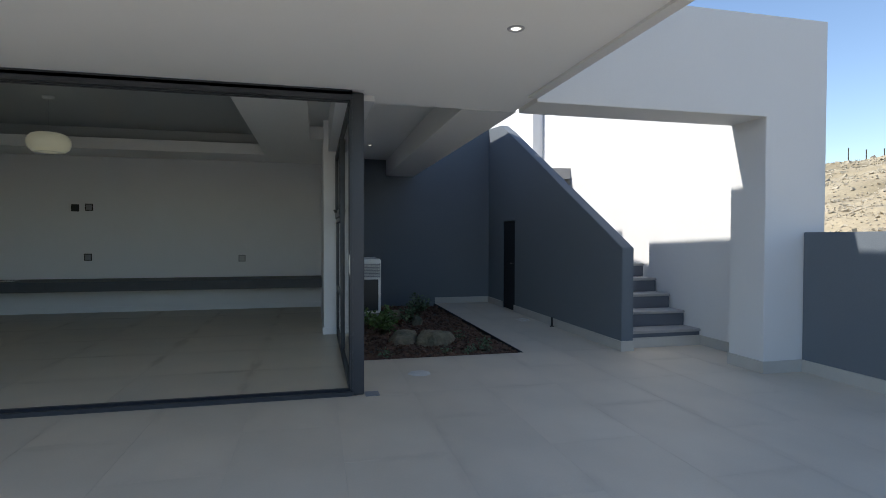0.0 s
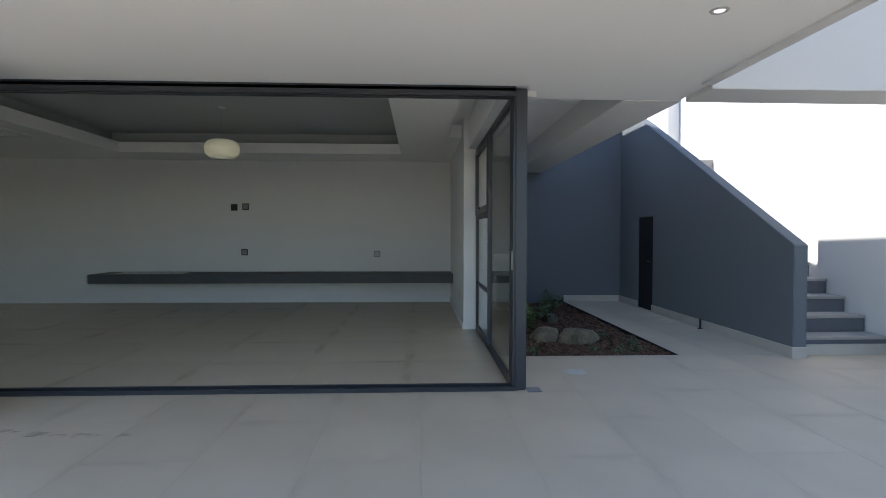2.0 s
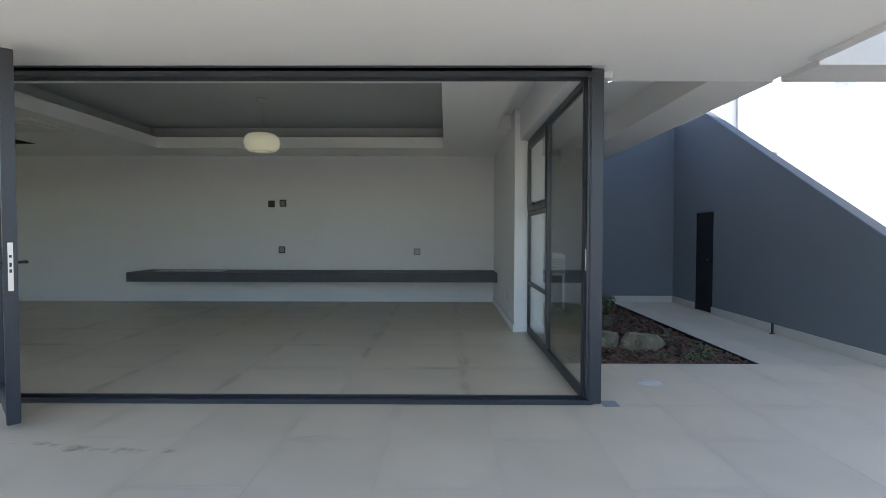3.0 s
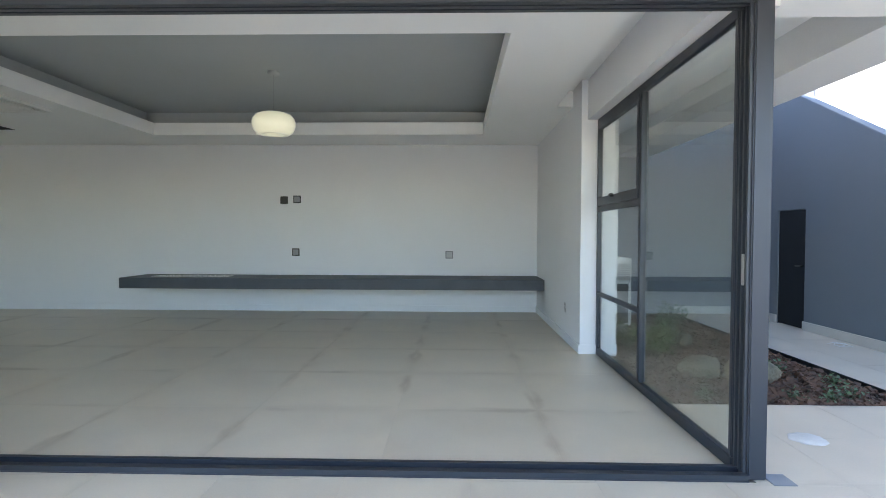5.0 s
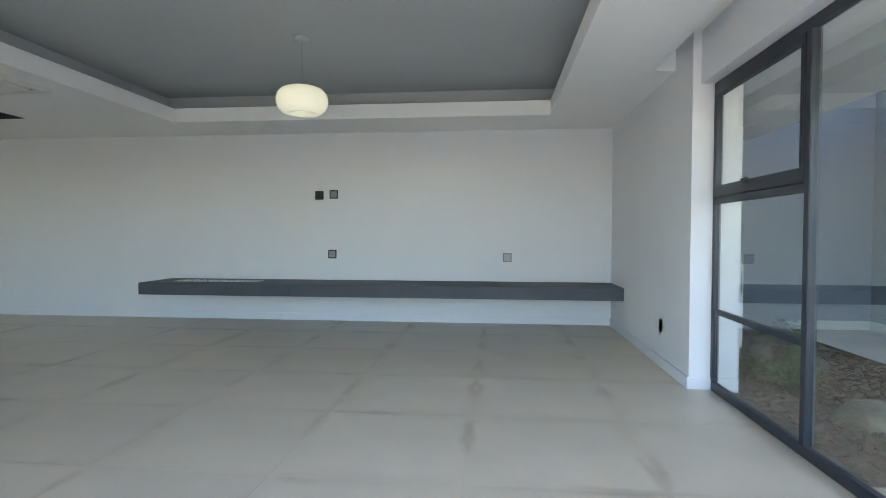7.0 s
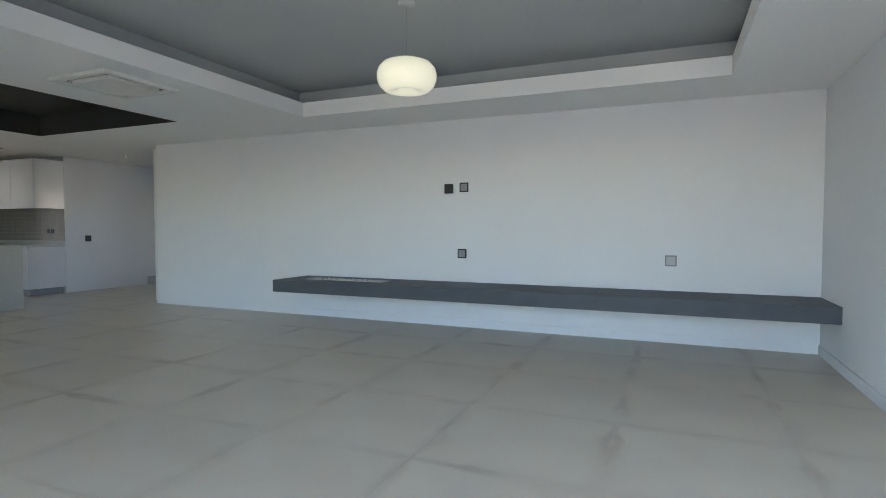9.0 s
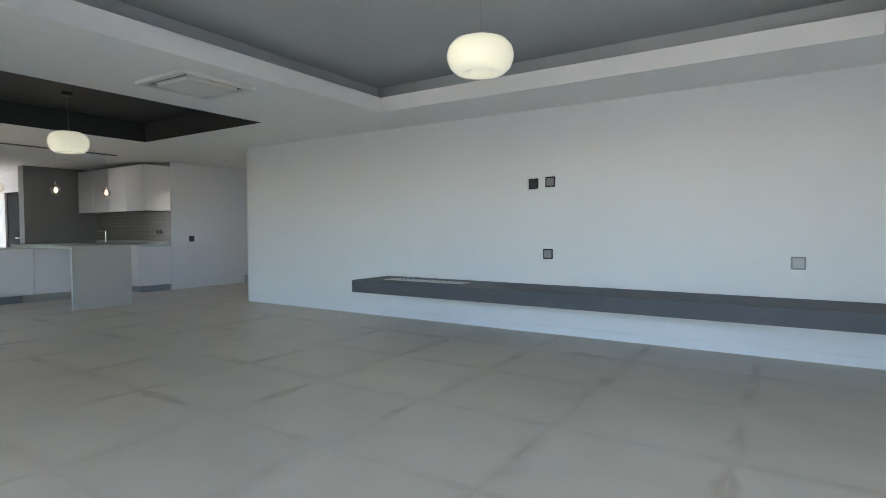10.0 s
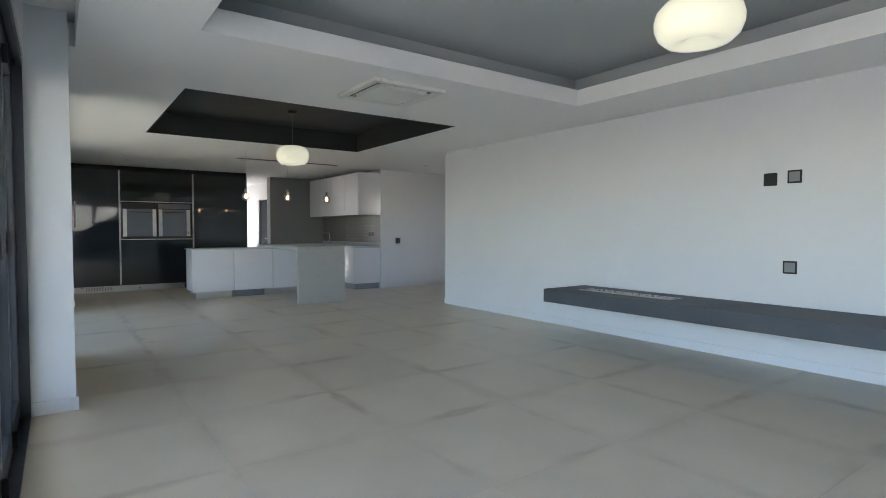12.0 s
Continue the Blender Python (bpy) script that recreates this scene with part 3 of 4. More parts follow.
# dining doors, closed
dining = thing("door_4", (-9.1, 4.48, 0), "closed dark aluminium sliding glass doors", "door")
dining["kind"] = "structure"
part("head_track", boxes((-11.0, -7.6, 4.44, 4.56, 2.262, 2.324)), ALU, dining)
part("sill_track", boxes((-11.0, -7.6, 4.42, 4.56, -0.02, 0.025)), ALU, dining)
for k in range(4):
    a, b = -11.0 + 0.85 * k, -11.0 + 0.85 * (k + 1)
    leaf = part("door_leaf", boxes((a, a + 0.06, 4.455, 4.505, 0.03, 2.255), (b - 0.06, b, 4.455, 4.505, 0.03, 2.255), (a + 0.06, b - 0.06, 4.455, 4.505, 0.03, 0.12), (a + 0.06, b - 0.06, 4.455, 4.505, 2.2, 2.255), bevel=0.004), ALU, dining)
    part("pane", boxes((a + 0.06, b - 0.06, 4.497, 4.503, 0.12, 2.2)), GLASS, leaf).visible_shadow = False

# ---- living room things ----
shelf = thing("floating_shelf", (-2.74, 10.04, 0.4), "long dark grey concrete shelf floating on the wall", "shelf")
BX0, BX1, BY0, BY1 = -5.36, -4.27, 9.57, 9.76

part("slab", pocket_slab(-5.70, -3.732, 9.33, 10.044, 0.40, 0.548, BX0, BX1, BY0, BY1, 0.50), CONCRETE, shelf)
part("slab", boxes((-3.73, -1.752, 9.33, 10.044, 0.40, 0.548), bevel=0.002), CONCRETE, shelf)
part("slab", boxes((-1.75, 0.239, 9.33, 10.044, 0.40, 0.548), bevel=0.002), CONCRETE, shelf)
burner = thing("gas_burner", (-4.8, 9.66, 0.5), "sunken steel gas burner tray filled with white stone chips", "fireplace")
part("tray", boxes((BX0 + 0.002, BX1 - 0.002, BY0 + 0.002, BY1 - 0.002, 0.501, 0.508), (BX0 - 0.012, BX1 + 0.012, BY0 - 0.012, BY0 + 0.006, 0.549, 0.553), (BX0 - 0.012, BX1 + 0.012, BY1 - 0.006, BY1 + 0.012, 0.549, 0.553),
                   (BX0 - 0.012, BX0 + 0.006, BY0, BY1, 0.549, 0.553), (BX1 - 0.006, BX1 + 0.012, BY0, BY1, 0.549, 0.553)), STEEL, burner)
chips = bmesh.new()
rng = random.Random(4)
for _ in range(420):
    s = rng.uniform(0.009, 0.02)
    m = Matrix.Translation((rng.uniform(BX0 + 0.03, BX1 - 0.03), rng.uniform(BY0 + 0.025, BY1 - 0.025), rng.uniform(0.515, 0.553))) @ Euler((rng.random() * 6, rng.random() * 6, rng.random() * 6)).to_matrix().to_4x4() @ Matrix.Diagonal((s, s * 0.8, s * 0.6, 1))
    bmesh.ops.create_icosphere(chips, subdivisions=1, radius=1, matrix=m)
part("gravel", chips, CHIPS, burner)["kind"] = "stuff"


def wall_plate(name, at, turn, face, inner, label, size=0.115, rows=1):
    """A square outlet plate; it faces -y before its turn."""
    h = size / 2
    o = tagged(link(name, boxes((-h, h, -0.008, 0, -h, h), bevel=0.003), face), label, "socket", "wall plates")
    part("insert", boxes((-h * 0.74, h * 0.74, -0.0115, -0.0082, -h * 0.74, h * 0.74), bevel=0.002), inner, o)
    if rows:
        for dz in (-0.02, 0.02):
            part("socket_face", boxes((-0.028, 0.028, -0.0135, -0.0117, dz - 0.011, dz + 0.011), bevel=0.003), inner, o)
    o.matrix_basis = pose(*at, 0, 0, turn)
    return o


wall_plate("wall_plate", (-3.59, 10.045, 1.682), 0, PLASTIC_BLACK, PLASTIC_BLACK, "square blank black plate on the white wall", rows=0)
wall_plate("wall_socket", (-3.392, 10.045, 1.694), 0, PLASTIC_BLACK, PLASTIC_GREY, "square black socket plate with grey insert, high on the wall")
wall_plate("wall_socket", (-3.415, 10.045, 0.893), 0, PLASTIC_BLACK, PLASTIC_GREY, "square black socket plate with grey insert, above the shelf")
wall_plate("wall_socket", (-1.08, 10.045, 0.862), 0, PLASTIC_GREY, PLATE_PALE, "square grey socket plate with pale insert above the shelf")
wall_plate("wall_socket", (0.24, 7.935, 0.36), 90, PLASTIC_BLACK, PLASTIC_GREY, "black socket plate low on the window pier")
wall_plate("wall_socket", (-11.374, 10.76, 1.0), 90, PLASTIC_BLACK, PLASTIC_BLACK, "black switch plate on the passage wall")
wall_plate("wall_socket", (-6.55, 4.855, 0.40), 180, PLASTIC_BLACK, PLASTIC_BLACK, "black socket plate low on the front wall")
wall_plate("wall_switch", (-6.52, 4.855, 1.08), 180, PLASTIC_BLACK, PLASTIC_BLACK, "black switch plate on the front wall")

# opal pendant lamps
def opal_lamp(x, y, z, label, wire, top, rose, size=1.0, squash=1.0):
    o = thing("pendant_lamp", (x, y, z), label, "lamp", "opal pendant lamps")
    bm = bmesh.new()
    lathe(bm, [(r * size, h * size * squash) for r, h in [(0.0, -0.085), (0.04, -0.088), (0.075, -0.108), (0.11, -0.122), (0.15, -0.115), (0.185, -0.08), (0.203, -0.03), (0.205, 0.01), (0.195, 0.055), (0.165, 0.095), (0.12, 0.115), (0.06, 0.122), (0.0, 0.122)]], (x, y, z), 40)
    part("shade", bm, LAMP_GLOW, o, "glowing squashed opal glass globe")
    bm = bmesh.new()
    rod(bm, (x, y, z + 0.1), (x, y, top - 0.02), wire)
    part("rod", bm, PLASTIC_GREY, o)
    bm = bmesh.new()
    lathe(bm, [(0, top - 0.035 - z), (0.055, top - 0.033 - z), (0.062, top - 0.02 - z), (0.062, top - z)], (x, y, z), 28)
    part("ceiling_rose", bm, rose, o)
    return o


opal_lamp(-2.89, 7.54, 2.32, "squashed opal glass pendant lamp in the charcoal recess", 0.0012, 2.86, CHARCOAL, 1.08, 0.88)
opal_lamp(-8.3, 7.32, 2.212, "squashed opal glass pendant lamp in the black recess", 0.0025, 2.79, PLASTIC_BLACK, 1.02)

# ceiling cassette
cassette = thing("air_conditioner", (-5.73, 7.32, 2.51), "white square ceiling cassette air conditioner with open louvres", "air conditioner")
cx, cy, ch = -5.73, 7.32, 0.37
part("panel", boxes((cx - ch, cx + ch, cy - ch, cy - 0.305, 2.475, 2.509), (cx - ch, cx + ch, cy + 0.305, cy + ch, 2.475, 2.509), (cx - ch, cx - 0.305, cy - 0.305, cy + 0.305, 2.475, 2.509), (cx + 0.305, cx + ch, cy - 0.305, cy + 0.305, 2.475, 2.509), bevel=0.006), PLASTIC_WHITE, cassette)
part("grille", boxes((cx - 0.24, cx + 0.24, cy - 0.24, cy + 0.24, 2.468, 2.508), bevel=0.008), PLASTIC_WHITE, cassette)
part("slot", boxes((cx - 0.305, cx + 0.305, cy - 0.305, cy + 0.305, 2.497, 2.508)), PLASTIC_BLACK, cassette)
for a in range(4):
    bm = boxes((-0.22, 0.22, -0.019, 0.019, -0.003, 0.003), bevel=0.002)
    bm.transform(pose(cx, cy, 2.487, 0, 0, 90 * a) @ pose(0, 0.264, 0, -36))
    part("louvre", bm, PLASTIC_WHITE, cassette)

# downlights
def downlight(x, y, z, group, label="small round recessed downlight in the ceiling"):
    o = thing("downlight", (x, y, z), label, "lamp", group)
    bm = bmesh.new()
    lathe(bm, [(0.026, 0.004), (0.029, -0.005), (0.044, -0.005), (0.048, 0.0)], (x, y, z), 24)
    part("ring", bm, PLATE_PALE, o)
    bm = bmesh.new()
    lathe(bm, [(0.0, -0.004), (0.026, -0.001)], (x, y, z), 24)
    part("lens", bm, SPOT_GLOW, o)


for p in ((1.19, 3.07, 2.334), (0.95, 5.89, 2.619), (0.95, 8.55, 2.619)):
    downlight(*p, "terrace downlights")
for p in ((-12.7, 5.86), (-12.7, 7.51), (-12.66, 9.06), (-10.28, 10.76)):
    downlight(*p, 2.509, "kitchen downlights")
slot = thing("air_diffuser", (-11.25, 8.3, 2.51), "long dark linear air slot in the ceiling", "vent")
part("frame", boxes((-11.31, -11.19, 7.36, 9.29, 2.503, 2.509)), PLASTIC_GREY, slot)
for x in (-11.30, -11.262, -11.225):
    part("slat", boxes((x, x + 0.028, 7.38, 9.27, 2.50, 2.503)), PLASTIC_BLACK, slot)
# ---- kitchen ----
tall = thing("tall_cabinet", (-14.1, 6.6, 0), "run of tall black gloss kitchen cabinets with oven niche", "cabinet")
TX = -13.79
part("body", boxes((-14.41, TX - 0.02, 4.97, 5.81, 0.12, 2.42), (-14.41, TX - 0.02, 7.11, 8.26, 0.12, 2.42), (-14.41, TX - 0.02, 5.81, 7.11, 0.12, 1.04), (-14.41, TX - 0.02, 5.81, 7.11, 1.80, 2.42), (-14.41, -14.3, 5.81, 7.11, 1.04, 1.80)), GLOSS_BLACK, tall)
part("filler", boxes((-14.41, TX - 0.04, 4.97, 8.26, 2.425, 2.508)), GLOSS_BLACK, tall)
part("plinth", boxes((-14.35, TX - 0.05, 4.97, 6.95, 0, 0.118)), STEEL, tall, "brushed steel plinth")
part("plinth", boxes((-14.35, TX - 0.06, 6.95, 8.26, 0, 0.118)), PLASTIC_BLACK, tall)
part("vent_grille", boxes(*[(TX - 0.05, TX - 0.044, 5.2 + k * 0.026, 5.214 + k * 0.026, 0.03, 0.095) for k in range(17)]), PLASTIC_GREY, tall)
for y0, y1, z0, z1 in ((5.005, 5.765, 0.125, 1.795), (5.005, 5.765, 1.805, 2.415), (5.80, 7.115, 1.815, 2.415), (5.80, 7.115, 0.125, 1.03), (7.15, 7.70, 0.125, 2.415), (7.705, 8.255, 0.125, 2.415)):
    part("cabinet_door", boxes((TX - 0.019, TX, y0, y1, z0, z1), bevel=0.002), GLOSS_BLACK, tall)
for y in (5.782, 7.132):
    part("profile", boxes((TX - 0.018, TX + 0.012, y - 0.013, y - 0.003, 0.14, 2.42), (TX - 0.018, TX + 0.012, y + 0.003, y + 0.013, 0.14, 2.42)), STEEL, tall, "brushed aluminium grip profile")
for z0, z1 in ((1.797, 1.812), (1.033, 1.05)):
    part("niche_trim", boxes((TX - 0.018, TX + 0.01, 5.797, 7.117, z0, z1)), STEEL, tall)
hbm = bmesh.new()
rod(hbm, (TX + 0.04, 5.045, 1.28), (TX + 0.04, 5.045, 1.78), 0.012)
rod(hbm, (TX, 5.045, 1.32), (TX + 0.04, 5.045, 1.32), 0.008)
rod(hbm, (TX, 5.045, 1.74), (TX + 0.04, 5.045, 1.74), 0.008)
part("handle", hbm, STEEL, tall, "vertical steel bar handle")
for k, y0 in enumerate((5.83, 6.47)):
    oven = thing("oven", (-14, y0 + 0.3, 1.06), "built-in steel and glass oven in the black niche", "oven", "built-in ovens")
    part("body", boxes((-14.29, TX - 0.03, y0, y0 + 0.61, 1.055, 1.78)), PLASTIC_BLACK, oven)
    part("control_panel", boxes((TX - 0.03, TX - 0.008, y0, y0 + 0.61, 1.67, 1.77), bevel=0.002), OVEN_GLASS if k else PLASTIC_BLACK, oven)
    part("oven_door", boxes((TX - 0.03, TX - 0.006, y0 + 0.075, y0 + 0.53, 1.10, 1.655), bevel=0.003), OVEN_GLASS, oven, "blue-grey reflective oven glass")
    for y in (y0 + 0.005, y0 + 0.535):
        part("side_trim", boxes((TX - 0.03, TX - 0.004, y, y + 0.068, 1.10, 1.655), bevel=0.002), STEEL, oven)
    part("handle", boxes((TX + 0.01, TX + 0.022, y0 + 0.11, y0 + 0.5, 1.585, 1.6), (TX - 0.006, TX + 0.012, y0 + 0.13, y0 + 0.14, 1.588, 1.597), (TX - 0.006, TX + 0.012, y0 + 0.47, y0 + 0.48, 1.588, 1.597)), PLASTIC_BLACK, oven)

island = thing("kitchen_island", (-11.8, 7.7, 0), "white gloss kitchen island cabinets on a steel plinth", "kitchen island")
part("body", boxes((-12.1, -11.52, 6.68, 8.80, 0.14, 0.875)), GLOSS_WHITE, island)
for y0, y1 in ((6.67, 7.37), (7.375, 8.08), (8.085, 8.80)):
    part("front_panel", boxes((-11.52, -11.50, y0, y1, 0.13, 0.872), bevel=0.002), GLOSS_WHITE, island)
part("plinth", boxes((-12.05, -11.58, 6.74, 7.35, 0, 0.138)), STEEL, island)
part("plinth", boxes((-12.05, -11.62, 7.35, 7.95, 0, 0.138)), PLASTIC_GREY, island)
part("plinth", boxes((-12.05, -11.58, 7.95, 8.75, 0, 0.138)), STEEL, island)
part("worktop", boxes((-12.12, -11.485, 6.655, 8.82, 0.876, 0.898), bevel=0.003), QUARTZ, island)
bar = thing("breakfast_bar", (-10.6, 8.4, 0), "pale quartz breakfast bar with a waterfall end", "counter")
part("bar_top", boxes((-12.1, -9.88, 7.97, 8.80, 0.90, 0.95), bevel=0.003), QUARTZ, bar)
part("waterfall_panel", boxes((-9.94, -9.88, 7.97, 8.80, 0.0, 0.898), bevel=0.003), QUARTZ, bar)


def base_unit(x0, x1):
    o = thing("base_cabinet", ((x0 + x1) / 2, 10.0, 0), "white gloss base cabinet under the pale worktop", "cabinet", "base cabinets")
    part("body", boxes((x0, x1, 9.72, 10.33, 0.12, 0.858)), GLOSS_WHITE, o)
    part("cabinet_door", boxes((x0 + 0.002, x1 - 0.002, 9.70, 9.72, 0.125, 0.83), bevel=0.002), GLOSS_WHITE, o)
    part("plinth", boxes((x0, x1 - 0.03, 9.76, 10.3, 0, 0.118)), PLASTIC_GREY, o)


for k in range(5):
    base_unit(-14.34 + 0.593 * k, -14.34 + 0.593 * (k + 1) - 0.002)
worktop = tagged(link("worktop", boxes((-14.34, -11.374, 9.68, 10.333, 0.86, 0.90), (-14.34, -11.374, 10.30, 10.333, 0.90, 0.96), bevel=0.003), QUARTZ), "pale quartz worktop along the kitchen wall", "worktop")
for k in range(4):
    x0, x1 = -14.0 + 0.6565 * k, -14.0 + 0.6565 * (k + 1) - 0.002
    o = thing("wall_cabinet", (x0 + 0.3, 10.1, 1.55), "white gloss handleless wall cabinet", "cabinet", "wall cabinets")
    part("body", boxes((x0, x1, 9.84, 10.333, 1.55, 2.42)), GLOSS_WHITE, o)
    part("cabinet_door", boxes((x0 + 0.001, x1 - 0.001, 9.82, 9.84, 1.545, 2.42), bevel=0.002), GLOSS_WHITE, o)
tap = thing("kitchen_tap", (-13.5, 10.1, 0.9), "slim chrome kitchen tap on the worktop", "tap")
bm = bmesh.new()
rod(bm, (-13.5, 10.12, 0.9), (-13.5, 10.12, 1.16), 0.016)
rod(bm, (-13.5, 10.13, 1.15), (-13.5, 9.93, 1.17), 0.012)
part("spout", bm, CHROME, tap)
bm = bmesh.new()
rod(bm, (-13.5, 10.12, 1.0), (-13.43, 10.10, 1.03), 0.006)
part("lever", bm, CHROME, tap)
wall_plate("wall_socket", (-11.83, 10.327, 1.14), 0, PLASTIC_GREY, PLASTIC_BLACK, "grey socket plate on the kitchen splashback", size=0.12)
wall_plate("wall_socket", (-11.70, 10.327, 1.14), 0, PLASTIC_GREY, PLASTIC_BLACK, "grey socket plate on the kitchen splashback", size=0.12)
for y in (7.265, 7.955, 8.655):
    o = thing("pendant_bulb", (-10.3, y, 1.8), "clear glass filament bulb pendant on a thin cable", "lamp", "bulb pendants")
    bm = bmesh.new()
    lathe(bm, [(0.022, 0.06), (0.035, 0.048), (0.06, 0.015), (0.067, -0.018), (0.056, -0.05), (0.03, -0.07), (0, -0.076)], (-10.3, y, 1.78), 20)
    part("globe", bm, BULB_GLASS, o).visible_shadow = False
    bm = bmesh.new()
    lathe(bm, [(0, 0.035), (0.014, 0.03), (0.02, 0.0), (0.016, -0.03), (0, -0.036)], (-10.3, y, 1.775), 12)
    part("filament", bm, FILAMENT, o, "glowing warm filament")
    bm = bmesh.new()
    lathe(bm, [(0, 0.12), (0.018, 0.115), (0.023, 0.06), (0, 0.055)], (-10.3, y, 1.78), 14)
    rod(bm, (-10.3, y, 1.89), (-10.3, y, 2.51), 0.001, sides=6)
    part("cable", bm, PLASTIC_GREY, o)
inner_door = tagged(link("door_3", boxes((-16.39, -15.61, 9.34, 9.38, 0.005, 2.045), bevel=0.003), DARK_DOOR), "dark door ajar in the scullery wall", "door", kind="structure")
part("door_handle", boxes((-15.72, -15.70, 9.29, 9.34, 1.0, 1.02), (-15.82, -15.70, 9.285, 9.30, 1.0, 1.02), bevel=0.003), STEEL, inner_door)
step_box = tagged(link("passage_step", boxes((-11.36, -8.5, 12.0, 13.2, 0, 0.17), bevel=0.004), TREAD), "pale stone step at the end of the passage", "step", kind="structure")

# ---- planting bed ----
bed = structure("planter_soil", boxes((0.60, 2.285, 5.675, 10.045, -0.4, -0.055), (0.447, 0.60, 5.675, 7.22, -0.4, -0.055)), SOIL, "dark soil of the planting bed", "soil")
structure("planter_edge", boxes((2.278, 2.29, 5.66, 10.045, -0.1, -0.001), (0.447, 2.29, 5.66, 5.672, -0.1, -0.001)), RUBBER, "thin dark edging of the planting bed", "edging")
mulch = bmesh.new()
rng = random.Random(11)
for _ in range(3600):
    x, y = rng.uniform(0.63, 2.26), 5.69 + 4.3 * rng.random() ** 1.5
    a, b, c = rng.uniform(0.015, 0.045), rng.uniform(0.01, 0.024), rng.uniform(0.004, 0.009)
    m = Matrix.Translation((x, y, -0.05 + rng.random() * 0.03 + 0.02 * noise.noise((x * 2, y * 2, 0)))) @ Euler((rng.uniform(-0.6, 0.6), rng.uniform(-0.6, 0.6), rng.random() * 6.3)).to_matrix().to_4x4() @ Matrix.Diagonal((a, b, c, 1))
    for v in {v for f in box(mulch, -1, 1, -1, 1, -1, 1) for v in f.verts}:
        v.co = m @ v.co
tagged(link("bark_mulch", mulch, BARK), "brown bark chips covering the planting bed", "mulch", kind="stuff")


def boulder(x, y, z, sx, sy, sz, seed, label):
    """An angular stone: the hull of scattered points, split and roughened."""
    r = random.Random(seed)
    bm = bmesh.new()
    for _ in range(30):
        v = Vector((r.gauss(0, 1), r.gauss(0, 1), r.gauss(0, 1))).normalized() * r.uniform(0.82, 1.08)
        bm.verts.new((v.x, v.y, max(-0.7, min(0.78, v.z))))
    bmesh.ops.convex_hull(bm, input=bm.verts[:])
    bmesh.ops.delete(bm, geom=[v for v in bm.verts if not v.link_faces], context="VERTS")
    bmesh.ops.subdivide_edges(bm, edges=bm.edges[:], cuts=4, use_grid_fill=True, smooth=0.12)
    for v in bm.verts:
        p = v.co * 2 + Vector((seed * 7.1, seed * 3.3, 0))
        v.co *= 1 + 0.09 * noise.noise(p) + 0.05 * noise.noise(p * 3.1) + 0.02 * noise.noise(p * 9)
        v.co = Vector((v.co.x * sx, v.co.y * sy, v.co.z * sz)) + Vector((x, y, z))
    return tagged(link("boulder", bm, BOULDER, True), label, "rock", "boulders in the bed")


boulder(1.13, 6.62, -0.005, 0.20, 0.19, 0.155, 1, "grey-brown boulder lying in bark mulch")
boulder(1.51, 6.50, 0.0, 0.24, 0.19, 0.165, 2, "larger pale boulder lying in bark mulch")
boulder(1.55, 7.9, 0.02, 0.09, 0.08, 0.10, 3, "small grey stone among the shrubs")
boulder(1.3, 8.4, 0.02, 0.12, 0.1, 0.13, 5, "small grey stone among the shrubs")


def shrub(x, y, height, spread, leaves, mat, size, seed, label):
    o = thing("shrub", (x, y, -0.05), label, "plant", "shrubs in the bed")
    r = random.Random(seed)
    stems, crown = bmesh.new(), bmesh.new()
    tips = []
    for _ in range(14):
        a, s = r.random() * math.tau, r.uniform(0.2, 1) * spread
        tip = Vector((x + math.cos(a) * s, y + math.sin(a) * s, -0.05 + height * r.uniform(0.5, 1) * (1 - 0.35 * s / spread)))
        rod(stems, (x + r.uniform(-0.03, 0.03), y + r.uniform(-0.03, 0.03), -0.06), tip, 0.006, 0.002, 5)
        tips.append(tip)
    for _ in range(leaves):
        tip = r.choice(tips)
        base = Vector((x, y, -0.02)).lerp(tip, r.uniform(0.4, 1.05)) + Vector((r.gauss(0, 0.03), r.gauss(0, 0.03), r.gauss(0, 0.025)))
        q = Euler((r.uniform(-1.0, 1.0), r.uniform(-1.0, 1.0), r.random() * 6.3)).to_matrix()
        s = size * r.uniform(0.6, 1.3)
        v = [crown.verts.new(base + q @ (Vector(p) * s)) for p in ((0, 0, 0), (0.32, 0.45, 0.06), (0, 1, -0.05), (-0.32, 0.45, 0.06))]
        crown.faces.new((v[0], v[1], v[2]))
        crown.faces.new((v[0], v[2], v[3]))
    part("stems", stems, STEM, o)
    part("foliage", crown, mat, o)


shrub(0.98, 7.25, 0.42, 0.26, 420, LEAF, 0.055, 21, "low bright green leafy shrub in the bed")
shrub(0.85, 7.75, 0.34, 0.22, 260, LEAF, 0.05, 22, "low bright green leafy shrub in the bed")
shrub(1.75, 8.75, 0.45, 0.2, 260, LEAF_BLUE, 0.06, 23, "grey-green shrub near the slate wall")
shrub(1.45, 8.1, 0.30, 0.2, 200, LEAF_BLUE, 0.045, 24, "low grey-green shrub among stones")
for k, (x, y) in enumerate(((1.95, 5.95), (1.75, 5.85), (1.5, 5.9), (2.05, 6.3), (1.85, 6.7), (0.85, 5.9))):
    shrub(x, y, 0.11, 0.07, 60, LEAF_BLUE, 0.035, 40 + k, "small groundcover seedling in bark mulch")

